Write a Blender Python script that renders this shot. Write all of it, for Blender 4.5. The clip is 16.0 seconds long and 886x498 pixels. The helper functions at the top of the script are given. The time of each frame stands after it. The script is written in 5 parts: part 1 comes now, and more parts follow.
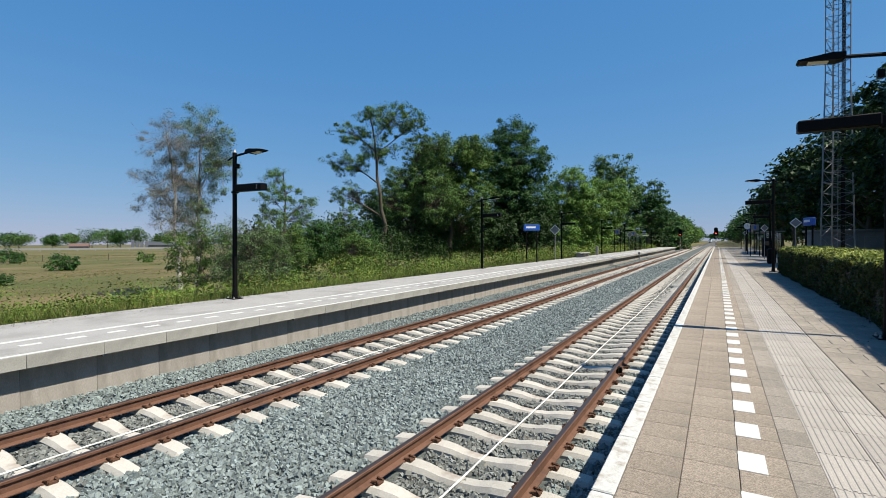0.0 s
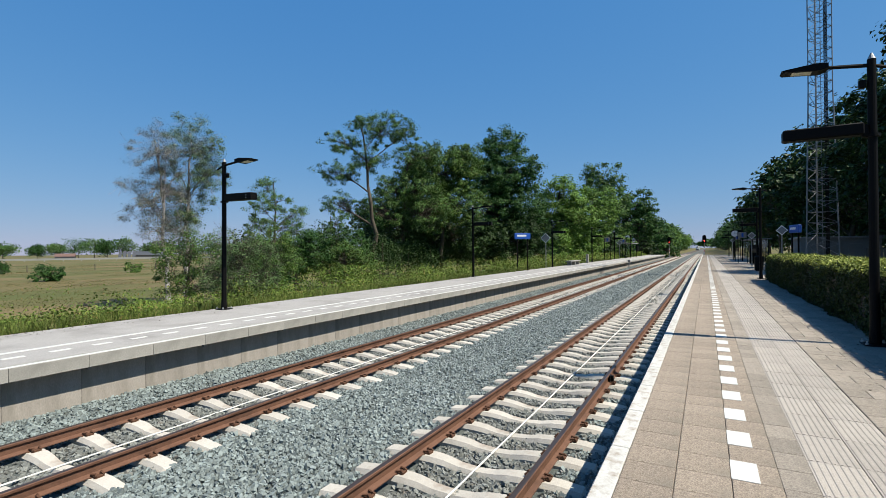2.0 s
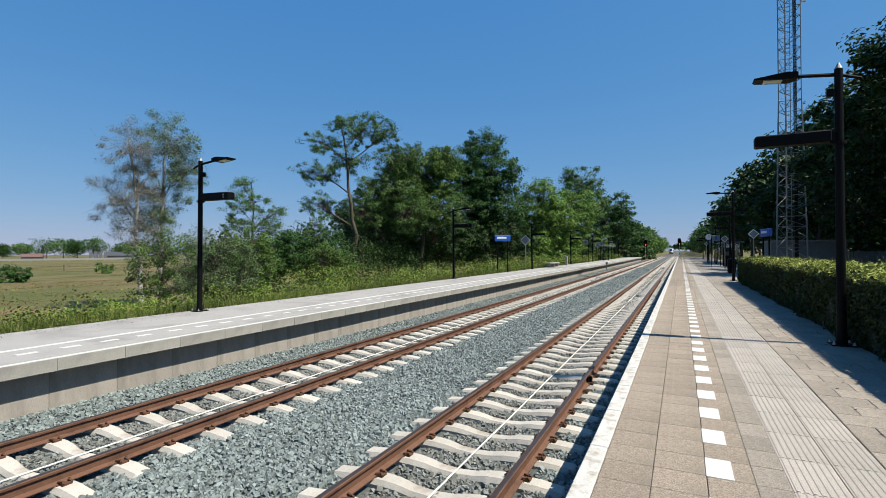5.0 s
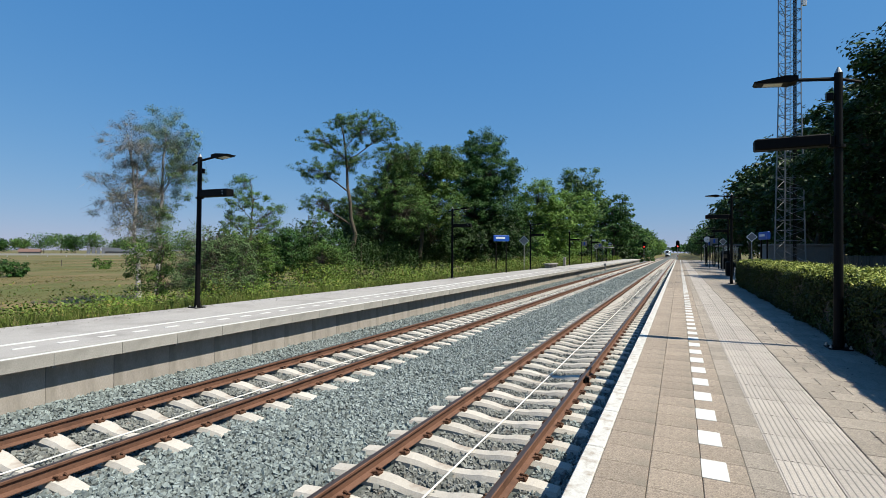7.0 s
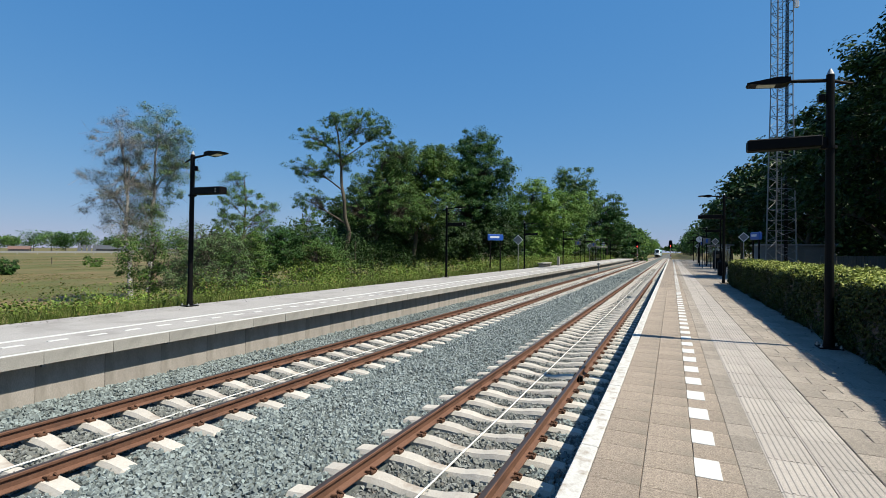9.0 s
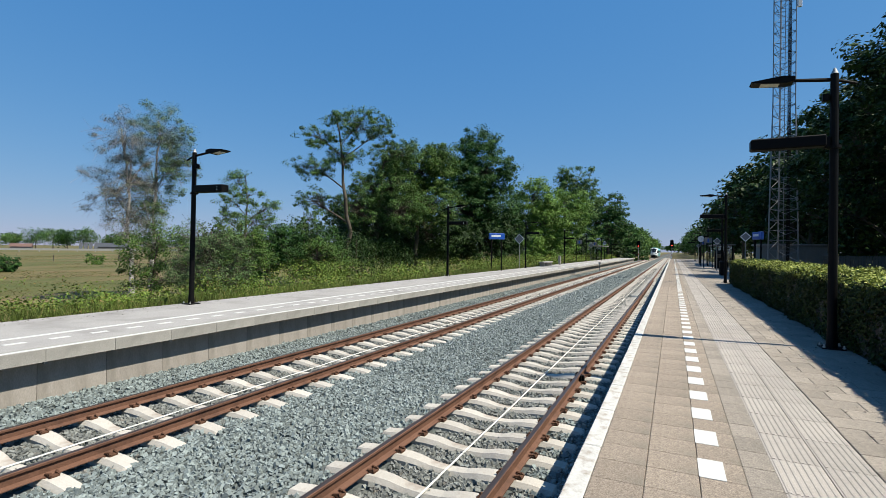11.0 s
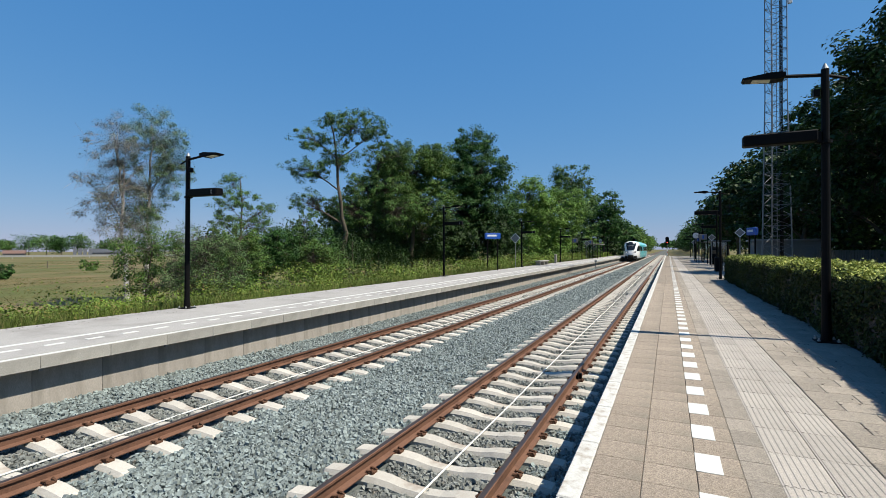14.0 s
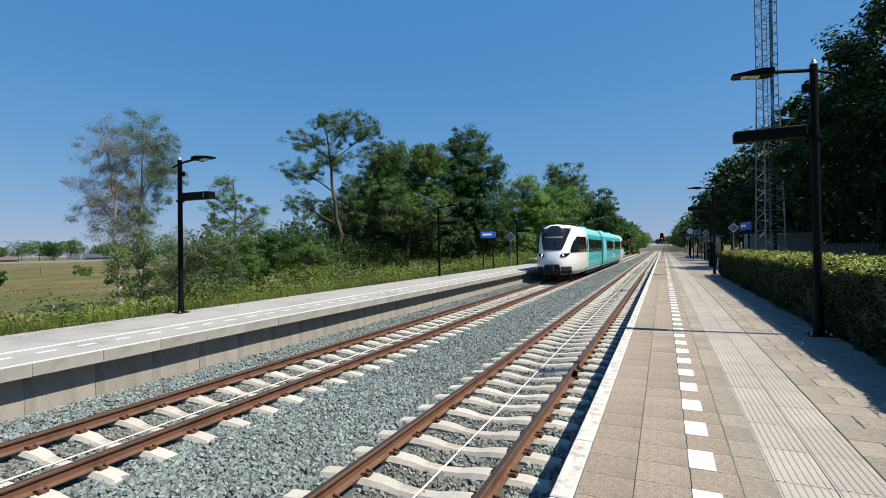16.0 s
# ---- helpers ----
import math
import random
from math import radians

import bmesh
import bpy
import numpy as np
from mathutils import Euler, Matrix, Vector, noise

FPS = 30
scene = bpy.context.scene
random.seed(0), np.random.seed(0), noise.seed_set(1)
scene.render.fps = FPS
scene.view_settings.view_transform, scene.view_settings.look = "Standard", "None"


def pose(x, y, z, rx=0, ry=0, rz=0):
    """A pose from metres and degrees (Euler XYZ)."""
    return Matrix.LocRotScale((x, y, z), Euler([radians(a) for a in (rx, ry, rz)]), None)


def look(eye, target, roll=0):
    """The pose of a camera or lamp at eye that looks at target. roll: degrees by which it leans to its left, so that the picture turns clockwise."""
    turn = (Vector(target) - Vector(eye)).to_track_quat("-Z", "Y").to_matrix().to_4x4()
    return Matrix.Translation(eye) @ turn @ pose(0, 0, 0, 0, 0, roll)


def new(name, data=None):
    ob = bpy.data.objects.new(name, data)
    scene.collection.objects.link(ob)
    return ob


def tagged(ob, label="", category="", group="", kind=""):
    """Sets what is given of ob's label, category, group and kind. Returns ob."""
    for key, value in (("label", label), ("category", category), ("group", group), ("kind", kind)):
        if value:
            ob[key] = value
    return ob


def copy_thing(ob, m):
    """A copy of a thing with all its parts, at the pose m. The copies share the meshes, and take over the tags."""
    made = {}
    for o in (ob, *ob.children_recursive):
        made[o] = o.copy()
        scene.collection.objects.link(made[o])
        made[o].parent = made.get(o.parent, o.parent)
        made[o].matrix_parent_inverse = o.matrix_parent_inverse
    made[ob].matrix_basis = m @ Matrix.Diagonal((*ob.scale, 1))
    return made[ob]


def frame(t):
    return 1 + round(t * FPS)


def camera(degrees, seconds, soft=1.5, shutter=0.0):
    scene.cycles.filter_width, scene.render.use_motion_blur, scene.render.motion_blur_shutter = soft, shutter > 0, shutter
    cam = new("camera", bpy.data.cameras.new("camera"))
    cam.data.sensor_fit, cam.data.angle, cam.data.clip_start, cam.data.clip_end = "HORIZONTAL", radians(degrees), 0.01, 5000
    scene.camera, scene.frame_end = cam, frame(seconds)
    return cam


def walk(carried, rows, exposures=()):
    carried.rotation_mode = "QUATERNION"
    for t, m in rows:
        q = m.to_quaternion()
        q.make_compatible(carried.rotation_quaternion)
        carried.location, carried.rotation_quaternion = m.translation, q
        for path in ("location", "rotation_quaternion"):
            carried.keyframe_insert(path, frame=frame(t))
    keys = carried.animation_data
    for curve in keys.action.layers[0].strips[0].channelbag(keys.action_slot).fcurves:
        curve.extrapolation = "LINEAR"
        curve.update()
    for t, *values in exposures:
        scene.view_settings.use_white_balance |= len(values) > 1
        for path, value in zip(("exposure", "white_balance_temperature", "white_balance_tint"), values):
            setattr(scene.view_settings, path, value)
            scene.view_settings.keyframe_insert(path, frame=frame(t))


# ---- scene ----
# The camera stands on the platform, held by hand at chest height, and turns slowly.
cam = camera(85.52, 16.0, soft=0.55)


def held(x, y, z, yaw, pitch, roll):
    return pose(x, y, z, 90 + pitch, 0, yaw) @ pose(0, 0, 0, 0, 0, roll)


PATH = [
    (0.0, 2.407, -0.051, 2.342, 29.83, -0.82, -0.37),
    (0.5, 2.406, -0.034, 2.346, 29.60, -0.40, -0.30),
    (1.0, 2.402, -0.030, 2.344, 29.38, -0.12, -0.15),
    (1.5, 2.398, -0.039, 2.352, 29.12, 0.07, -0.35),
    (2.0, 2.400, -0.040, 2.354, 28.76, 0.19, -0.62),
    (2.5, 2.393, -0.051, 2.351, 28.33, 0.21, -1.02),
    (3.0, 2.396, -0.048, 2.354, 27.81, 0.22, -1.15),
    (3.5, 2.404, -0.040, 2.355, 27.24, 0.19, -1.09),
    (4.0, 2.401, -0.032, 2.350, 26.80, 0.30, -0.88),
    (6.5, 2.379, -0.043, 2.342, 26.29, 0.35, 0.13),
    (7.0, 2.388, -0.038, 2.338, 26.25, 0.34, 0.28),
    (7.5, 2.386, -0.031, 2.339, 26.05, 0.31, 0.36),
    (8.0, 2.388, -0.026, 2.341, 25.86, 0.31, 0.41),
    (8.5, 2.381, -0.024, 2.342, 25.75, 0.24, 0.48),
    (9.0, 2.376, -0.032, 2.339, 25.54, 0.21, 0.48),
    (11.5, 2.353, -0.026, 2.339, 25.65, 0.04, 0.72),
    (12.0, 2.358, -0.031, 2.347, 25.50, 0.26, 0.72),
    (12.5, 2.357, -0.037, 2.339, 25.45, 0.38, 0.60),
    (13.0, 2.361, -0.029, 2.336, 25.31, 0.20, 0.43),
    (13.5, 2.359, -0.040, 2.339, 25.23, 0.19, 0.12),
    (14.0, 2.364, -0.025, 2.331, 25.21, 0.12, -0.21),
    (14.5, 2.371, -0.036, 2.343, 24.87, -0.06, -0.44),
    (15.0, 2.372, -0.026, 2.334, 24.52, 0.11, -0.70),
    (15.5, 2.380, -0.003, 2.332, 24.36, 0.09, -0.99),
    (16.0, 2.399, -0.000, 2.343, 24.72, 0.06, -1.13),
]
walk(cam, [(t, held(*row)) for t, *row in PATH])

# ---- light ----
SUN_EL, SUN_AZ = 57.0, 85.0     # degrees; azimuth clockwise from +y
world = bpy.data.worlds.new("sky")
scene.world = world
world.use_nodes = True
wn = world.node_tree.nodes
sky = wn.new("ShaderNodeTexSky")
sky.sky_type = "NISHITA"
sky.sun_disc = False
sky.sun_elevation = radians(SUN_EL)
sky.sun_rotation = radians(SUN_AZ)
sky.altitude = 0
sky.air_density, sky.dust_density, sky.ozone_density = 1.15, 0.0, 1.2
wn["Background"].inputs["Strength"].default_value = 0.05
tint = wn.new("ShaderNodeMix")
tint.data_type, tint.blend_type = "RGBA", "MULTIPLY"
tint.inputs["Factor"].default_value = 1.0
tint.inputs[7].default_value = (0.59, 0.95, 1.36, 1)      # clear, dry northern air: a deeper blue
world.node_tree.links.new(sky.outputs["Color"], tint.inputs[6])
parts, join = wn.new("ShaderNodeSeparateColor"), wn.new("ShaderNodeCombineColor")
world.node_tree.links.new(tint.outputs[2], parts.inputs[0])
for i, (power, gain) in enumerate(((0.87, 0.98), (0.47, 1.96), (0.25, 4.25))):     # dry air with a thin even haze: a flatter gradient to the horizon
    up, by = wn.new("ShaderNodeMath"), wn.new("ShaderNodeMath")
    up.operation, by.operation = "POWER", "MULTIPLY"
    up.inputs[1].default_value, by.inputs[1].default_value = power, gain
    world.node_tree.links.new(parts.outputs[i], up.inputs[0])
    world.node_tree.links.new(up.outputs[0], by.inputs[0])
    world.node_tree.links.new(by.outputs[0], join.inputs[i])
world.node_tree.links.new(join.outputs[0], wn["Background"].inputs["Color"])
sun_data = bpy.data.lights.new("sun", "SUN")
sun_data.energy, sun_data.angle, sun_data.color = 4.8, radians(0.53), (1.0, 0.94, 0.80)
sun = new("sun", sun_data)
se, sa = radians(SUN_EL), radians(SUN_AZ)
sun_dir = Vector((math.sin(sa) * math.cos(se), math.cos(sa) * math.cos(se), math.sin(se)))
sun.matrix_world = look(sun_dir * 100, (0, 0, 0))
scene.view_settings.exposure = 0.81


# ---- materials ----
def material(name, a, b, rough=0.7, scale=6.0, fine=80.0, bump=0.15, metal=0.0, stain=None, stain_scale=0.7, stretch=(1, 1, 1), per=None, spread=0.0, spec=0.3, k=0.68, contrast=1.0, stain_at=0.5):
    """Two colours mixed by a coarse and a fine noise, with stains, relief and a difference from piece to piece."""
    k *= 0.8
    a, b = tuple(q * k for q in a), tuple(q * k for q in b)
    stain = tuple(q * k for q in stain) if stain else None
    m = bpy.data.materials.new(name)
    m.use_nodes = True
    nt = m.node_tree
    n, l = nt.nodes, nt.links
    bsdf = n["Principled BSDF"]
    tc = n.new("ShaderNodeTexCoord")
    mp = n.new("ShaderNodeMapping")
    mp.inputs["Scale"].default_value = stretch
    l.new(tc.outputs["Object"], mp.inputs["Vector"])

    def nz(s, detail=6.0, rg=0.6):
        t = n.new("ShaderNodeTexNoise")
        t.inputs["Scale"].default_value, t.inputs["Detail"].default_value, t.inputs["Roughness"].default_value = s, detail, rg
        l.new(mp.outputs["Vector"], t.inputs["Vector"])
        return t.outputs["Fac"]

    def ramp(fac, lo, hi):
        r = n.new("ShaderNodeMapRange")
        r.inputs["From Min"].default_value, r.inputs["From Max"].default_value = lo, hi
        l.new(fac, r.inputs["Value"])
        return r.outputs["Result"]

    def mix(fac, c1, c2, blend="MIX"):
        x = n.new("ShaderNodeMix")
        x.data_type, x.blend_type = "RGBA", blend
        if isinstance(fac, float):
            x.inputs["Factor"].default_value = fac
        else:
            l.new(fac, x.inputs["Factor"])
        for slot, c in ((6, c1), (7, c2)):
            if isinstance(c, tuple):
                x.inputs[slot].default_value = (*c, 1)
            else:
                l.new(c, x.inputs[slot])
        return x.outputs[2]

    coarse, grain = nz(scale), nz(fine, 4.0, 0.7)
    col = mix(ramp(coarse, 0.32, 0.68), a, b)
    lo = tuple(v * (1 - 0.28 * contrast) for v in a)
    hi = tuple(min(1, v * (1 + 0.25 * contrast)) for v in b)
    col = mix(0.5, col, mix(ramp(grain, 0.3, 0.7), lo, hi))
    if stain:
        col = mix(ramp(nz(stain_scale, 8.0, 0.65), stain_at, stain_at + 0.2), col, stain)
    if per:
        src = n.new("ShaderNodeObjectInfo").outputs["Random"] if per == "object" else n.new("ShaderNodeNewGeometry").outputs["Random Per Island"]
        r = n.new("ShaderNodeMapRange")
        r.inputs["To Min"].default_value, r.inputs["To Max"].default_value = 1 - spread, 1 + spread
        l.new(src, r.inputs["Value"])
        h = n.new("ShaderNodeHueSaturation")
        l.new(r.outputs["Result"], h.inputs["Value"])
        l.new(col, h.inputs["Color"])
        col = h.outputs["Color"]
    l.new(col, bsdf.inputs["Base Color"])
    rr = n.new("ShaderNodeMapRange")
    rr.inputs["To Min"].default_value, rr.inputs["To Max"].default_value = max(0.02, rough - 0.12), min(1, rough + 0.1)
    l.new(coarse, rr.inputs["Value"])
    l.new(rr.outputs["Result"], bsdf.inputs["Roughness"])
    bsdf.inputs["Metallic"].default_value = metal
    bsdf.inputs["Specular IOR Level"].default_value = spec
    if bump:
        bp = n.new("ShaderNodeBump")
        bp.inputs["Strength"].default_value, bp.inputs["Distance"].default_value = bump, 0.01
        l.new(grain, bp.inputs["Height"])
        l.new(bp.outputs["Normal"], bsdf.inputs["Normal"])
    return m


def leafy(name, dark, light, dry=None, through_share=0.12):
    """Leaves: colour from leaf to leaf, some light passing through."""
    dark, light, dry = ([tuple(0.8 * q for q in c) if c else None for c in (dark, light, dry)])
    m = bpy.data.materials.new(name)
    m.use_nodes = True
    nt = m.node_tree
    n, l = nt.nodes, nt.links
    n.remove(n["Principled BSDF"])
    geo = n.new("ShaderNodeNewGeometry")
    cr = n.new("ShaderNodeValToRGB")
    els = cr.color_ramp.elements
    els[0].position, els[0].color = 0.0, (*dark, 1)
    els[1].position, els[1].color = 0.85, (*light, 1)
    if dry:
        e = els.new(0.97)
        e.color = (*dry, 1)
    l.new(geo.outputs["Random Per Island"], cr.inputs["Fac"])
    tc = n.new("ShaderNodeTexCoord")
    nz = n.new("ShaderNodeTexNoise")
    nz.inputs["Scale"].default_value = 0.6
    l.new(tc.outputs["Object"], nz.inputs["Vector"])
    hs = n.new("ShaderNodeHueSaturation")
    mr = n.new("ShaderNodeMapRange")
    mr.inputs["From Min"].default_value, mr.inputs["From Max"].default_value = 0.3, 0.7
    mr.inputs["To Min"].default_value, mr.inputs["To Max"].default_value = 0.75, 1.3
    l.new(nz.outputs["Fac"], mr.inputs["Value"])
    l.new(mr.outputs["Result"], hs.inputs["Value"])
    l.new(cr.outputs["Color"], hs.inputs["Color"])
    pb = n.new("ShaderNodeBsdfPrincipled")
    pb.inputs["Roughness"].default_value = 0.55
    pb.inputs["Specular IOR Level"].default_value = 0.18
    l.new(hs.outputs["Color"], pb.inputs["Base Color"])
    tr = n.new("ShaderNodeBsdfTranslucent")
    l.new(hs.outputs["Color"], tr.inputs["Color"])
    mx = n.new("ShaderNodeMixShader")
    mx.inputs["Fac"].default_value = through_share
    l.new(pb.outputs["BSDF"], mx.inputs[1])
    l.new(tr.outputs["BSDF"], mx.inputs[2])
    l.new(mx.outputs["Shader"], n["Material Output"].inputs["Surface"])
    return m


def plain(name, c, rough=0.5, metal=0.0, glow=0.0, coat=0.0):
    m = bpy.data.materials.new(name)
    m.use_nodes = True
    b = m.node_tree.nodes["Principled BSDF"]
    if not glow:
        c = tuple(0.85 * q for q in c)
    b.inputs["Base Color"].default_value = (*c, 1)
    b.inputs["Roughness"].default_value, b.inputs["Metallic"].default_value = rough, metal
    b.inputs["Coat Weight"].default_value = coat
    if glow:
        b.inputs["Emission Color"].default_value = (*c, 1)
        b.inputs["Emission Strength"].default_value = glow
    return m


M_FIELD = material("heath grass", (0.225, 0.145, 0.058), (0.088, 0.140, 0.026), 0.9, 0.06, 4.0, 0.6, stain=(0.30, 0.205, 0.105), stain_scale=0.09, stretch=(1, 0.3, 1), contrast=0.9, stain_at=0.48)
M_BALLAST = material("ballast bed", (0.07, 0.08, 0.078), (0.20, 0.225, 0.215), 0.85, 18.0, 60.0, 0.9)
M_STONE = material("crushed stone", (0.20, 0.24, 0.238), (0.275, 0.318, 0.315), 0.8, 9.0, 90.0, 0.3, per="island", spread=0.42, k=0.84)
M_STONE_RUST = material("rust-stained crushed stone", (0.19, 0.20, 0.188), (0.27, 0.28, 0.262), 0.85, 9.0, 90.0, 0.3, per="island", spread=0.36, stain=(0.19, 0.14, 0.105), stain_scale=5.0, k=0.82, stain_at=0.58)
M_RUST = material("rusty rail steel", (0.18, 0.085, 0.052), (0.245, 0.125, 0.082), 0.75, 7.0, 70.0, 0.25, stain=(0.12, 0.06, 0.04), stain_scale=3.0)
M_RAILTOP = material("worn rail head", (0.11, 0.075, 0.06), (0.19, 0.145, 0.125), 0.38, 4.0, 60.0, 0.05, metal=0.6, stretch=(8, 0.4, 1))
M_CLIP = material("rusty spring clip", (0.10, 0.045, 0.025), (0.17, 0.08, 0.045), 0.8, 30.0, 120.0, 0.2)
M_SLEEPER = material("pale concrete sleeper", (0.54, 0.50, 0.44), (0.66, 0.62, 0.56), 0.85, 5.0, 70.0, 0.25, stain=(0.36, 0.28, 0.22), stain_scale=2.2, per="object", spread=0.1, k=0.80, stain_at=0.55)
M_CORD = plain("white cable sheath", (0.75, 0.75, 0.72), 0.6)
M_BEAM = material("pale platform concrete", (0.45, 0.435, 0.40), (0.55, 0.53, 0.49), 0.85, 2.0, 50.0, 0.12, stain=(0.36, 0.35, 0.32), stain_scale=1.3, per="object", spread=0.05)
M_WALL = material("cast concrete wall", (0.455, 0.41, 0.365), (0.565, 0.515, 0.46), 0.88, 1.6, 45.0, 0.15, stain=(0.34, 0.31, 0.265), stain_scale=1.1, stretch=(1, 2.5, 0.6), per="object", spread=0.06)
M_DECK = material("grey deck concrete", (0.465, 0.445, 0.43), (0.56, 0.54, 0.52), 0.88, 1.6, 60.0, 0.15, stain=(0.37, 0.35, 0.335), stain_scale=0.9, contrast=1.6)
M_PAINT = material("white line paint", (0.78, 0.78, 0.75), (0.86, 0.86, 0.83), 0.6, 5.0, 60.0, 0.08, k=0.75)
M_EDGE = material("worn white coping paint", (0.78, 0.76, 0.71), (0.86, 0.85, 0.81), 0.75, 5.0, 60.0, 0.25, stain=(0.42, 0.34, 0.26), stain_scale=5.5, per="object", spread=0.04, k=0.68, stain_at=0.5)
M_PAVER = material("exposed aggregate slab", (0.39, 0.315, 0.245), (0.49, 0.405, 0.325), 0.85, 9.0, 85.0, 1.0, stain=(0.30, 0.265, 0.215), stain_scale=1.8, per="object", spread=0.10, contrast=3.5)
M_PAVER2 = material("grey paving slab", (0.385, 0.335, 0.278), (0.475, 0.415, 0.352), 0.85, 5.0, 85.0, 0.9, contrast=3.0, stain=(0.31, 0.28, 0.24), stain_scale=1.2, per="object", spread=0.14)
M_TACTILE = material("ribbed pale paving", (0.515, 0.465, 0.415), (0.60, 0.545, 0.49), 0.85, 6.0, 90.0, 0.2, stain=(0.42, 0.385, 0.335), stain_scale=1.6, per="object", spread=0.07, contrast=1.5)
M_JOINT = material("joint sand", (0.17, 0.145, 0.115), (0.25, 0.215, 0.17), 0.95, 12.0, 90.0, 0.4)
M_BLACK = material("black coated steel", (0.006, 0.006, 0.0065), (0.010, 0.010, 0.0105), 0.55, 12.0, 120.0, 0.03, spec=0.08)
M_LENS = plain("pale lamp lens", (0.6, 0.58, 0.5), 0.3)
M_STEEL = material("galvanised steel", (0.38, 0.39, 0.40), (0.5, 0.51, 0.52), 0.5, 9.0, 80.0, 0.05, metal=0.7)
M_BOLT = plain("bright bolt steel", (0.55, 0.55, 0.56), 0.35, 0.8)
M_BLUE = plain("blue sign enamel", (0.015, 0.09, 0.42), 0.35)
M_WHITE = plain("white enamel", (0.8, 0.8, 0.8), 0.4)
M_RED = plain("red signal light", (1.0, 0.06, 0.04), 0.4, glow=3.0)
M_REDP = plain("red paint", (0.45, 0.03, 0.025), 0.5)
M_BARK = material("grey brown bark", (0.09, 0.075, 0.055), (0.15, 0.125, 0.095), 0.95, 6.0, 40.0, 0.6, stretch=(1, 1, 0.25))
M_BIRCH = material("white birch bark", (0.50, 0.48, 0.44), (0.62, 0.60, 0.56), 0.85, 4.0, 30.0, 0.3, stain=(0.06, 0.05, 0.045), stain_scale=3.0, stretch=(1, 1, 2.2))
M_SPRAY = material("grey birch twigs", (0.26, 0.215, 0.20), (0.37, 0.315, 0.295), 0.9, 6.0, 30.0, 0.2)
M_TWIG = material("brown twigs", (0.105, 0.08, 0.07), (0.17, 0.13, 0.115), 0.9, 6.0, 30.0, 0.2)
L_BIRCH = leafy("grey green birch leaves", (0.06, 0.11, 0.045), (0.145, 0.23, 0.09), (0.18, 0.21, 0.11), 0.2)
L_TWIGGY = leafy("thin reddish birch spray", (0.11, 0.105, 0.09), (0.20, 0.205, 0.16), (0.12, 0.19, 0.08), 0.2)
L_OPEN = leafy("fresh alder leaves", (0.034, 0.085, 0.020), (0.105, 0.205, 0.046), (0.14, 0.18, 0.05))
L_MID = leafy("yellow green leaves", (0.032, 0.080, 0.014), (0.105, 0.195, 0.034), (0.15, 0.18, 0.05))
L_DARK = leafy("deep green oak leaves", (0.014, 0.050, 0.010), (0.050, 0.132, 0.024), (0.07, 0.13, 0.03))
# Green darkened in the colour itself, for crowns and thickets standing in shade.
L_SHADED = leafy("green leaves darkened for shade", (0.009, 0.028, 0.007), (0.036, 0.080, 0.017), (0.06, 0.11, 0.025), 0.07)
L_LIME = leafy("light green leaves", (0.066, 0.140, 0.022), (0.170, 0.310, 0.055), (0.20, 0.28, 0.065), 0.18)
L_BRAMBLE = leafy("bright bramble leaves", (0.06, 0.115, 0.018), (0.20, 0.28, 0.045), (0.24, 0.16, 0.06))
# The upright face's shade is put into this near-black green.
L_HEDGE_SHADE = leafy("clipped hornbeam leaves darkened for shade", (0.010, 0.019, 0.004), (0.046, 0.066, 0.012), (0.085, 0.105, 0.022), 0.03)
# Young growth on the hedge top, its green also lifted to a sunlit tone.
L_SHOOT_SUN = leafy("fresh yellow-green hedge shoots brightened for sun", (0.10, 0.14, 0.022), (0.33, 0.37, 0.075), (0.45, 0.45, 0.12), 0.1)
L_GRASS = leafy("dry grass blades", (0.095, 0.115, 0.034), (0.165, 0.145, 0.052), (0.23, 0.165, 0.08), 0.3)
L_VERGE = leafy("green verge grass", (0.06, 0.10, 0.018), (0.16, 0.20, 0.045), (0.24, 0.21, 0.09))
M_TRAINW = plain("white train lacquer", (0.82, 0.82, 0.83), 0.28, coat=0.4)
M_TEAL = plain("turquoise train lacquer", (0.035, 0.50, 0.57), 0.28, coat=0.4)
M_TEALTOP = plain("pale turquoise roof lacquer", (0.20, 0.60, 0.66), 0.4, coat=0.2)
M_GLASS = plain("dark tinted glass", (0.012, 0.014, 0.016), 0.08, coat=0.3)
M_UNDER = material("dirty dark underframe", (0.02, 0.019, 0.018), (0.045, 0.04, 0.035), 0.8, 9.0, 60.0, 0.2)
M_LIT = plain("headlight glow", (1.0, 0.97, 0.88), 0.2, glow=1.3)
M_GREYB = material("grey cladding", (0.30, 0.30, 0.30), (0.37, 0.37, 0.365), 0.7, 2.0, 50.0, 0.1)
M_WOOD = material("weathered dark boards", (0.13, 0.115, 0.095), (0.19, 0.165, 0.14), 0.85, 4.0, 40.0, 0.25, stretch=(1, 1, 0.2))
M_CONC = material("rough concrete", (0.40, 0.385, 0.35), (0.50, 0.48, 0.44), 0.9, 4.0, 50.0, 0.2)
M_ROADBAR = plain("galvanised guard rail", (0.3, 0.3, 0.29), 0.6, 0.2)

M_SLATE = material("dark slate roof", (0.07, 0.08, 0.10), (0.11, 0.12, 0.14), 0.75, 3.0, 30.0, 0.2)
M_ROOF = material("brown roof tiles", (0.20, 0.12, 0.10), (0.26, 0.16, 0.13), 0.8, 3.0, 30.0, 0.2)


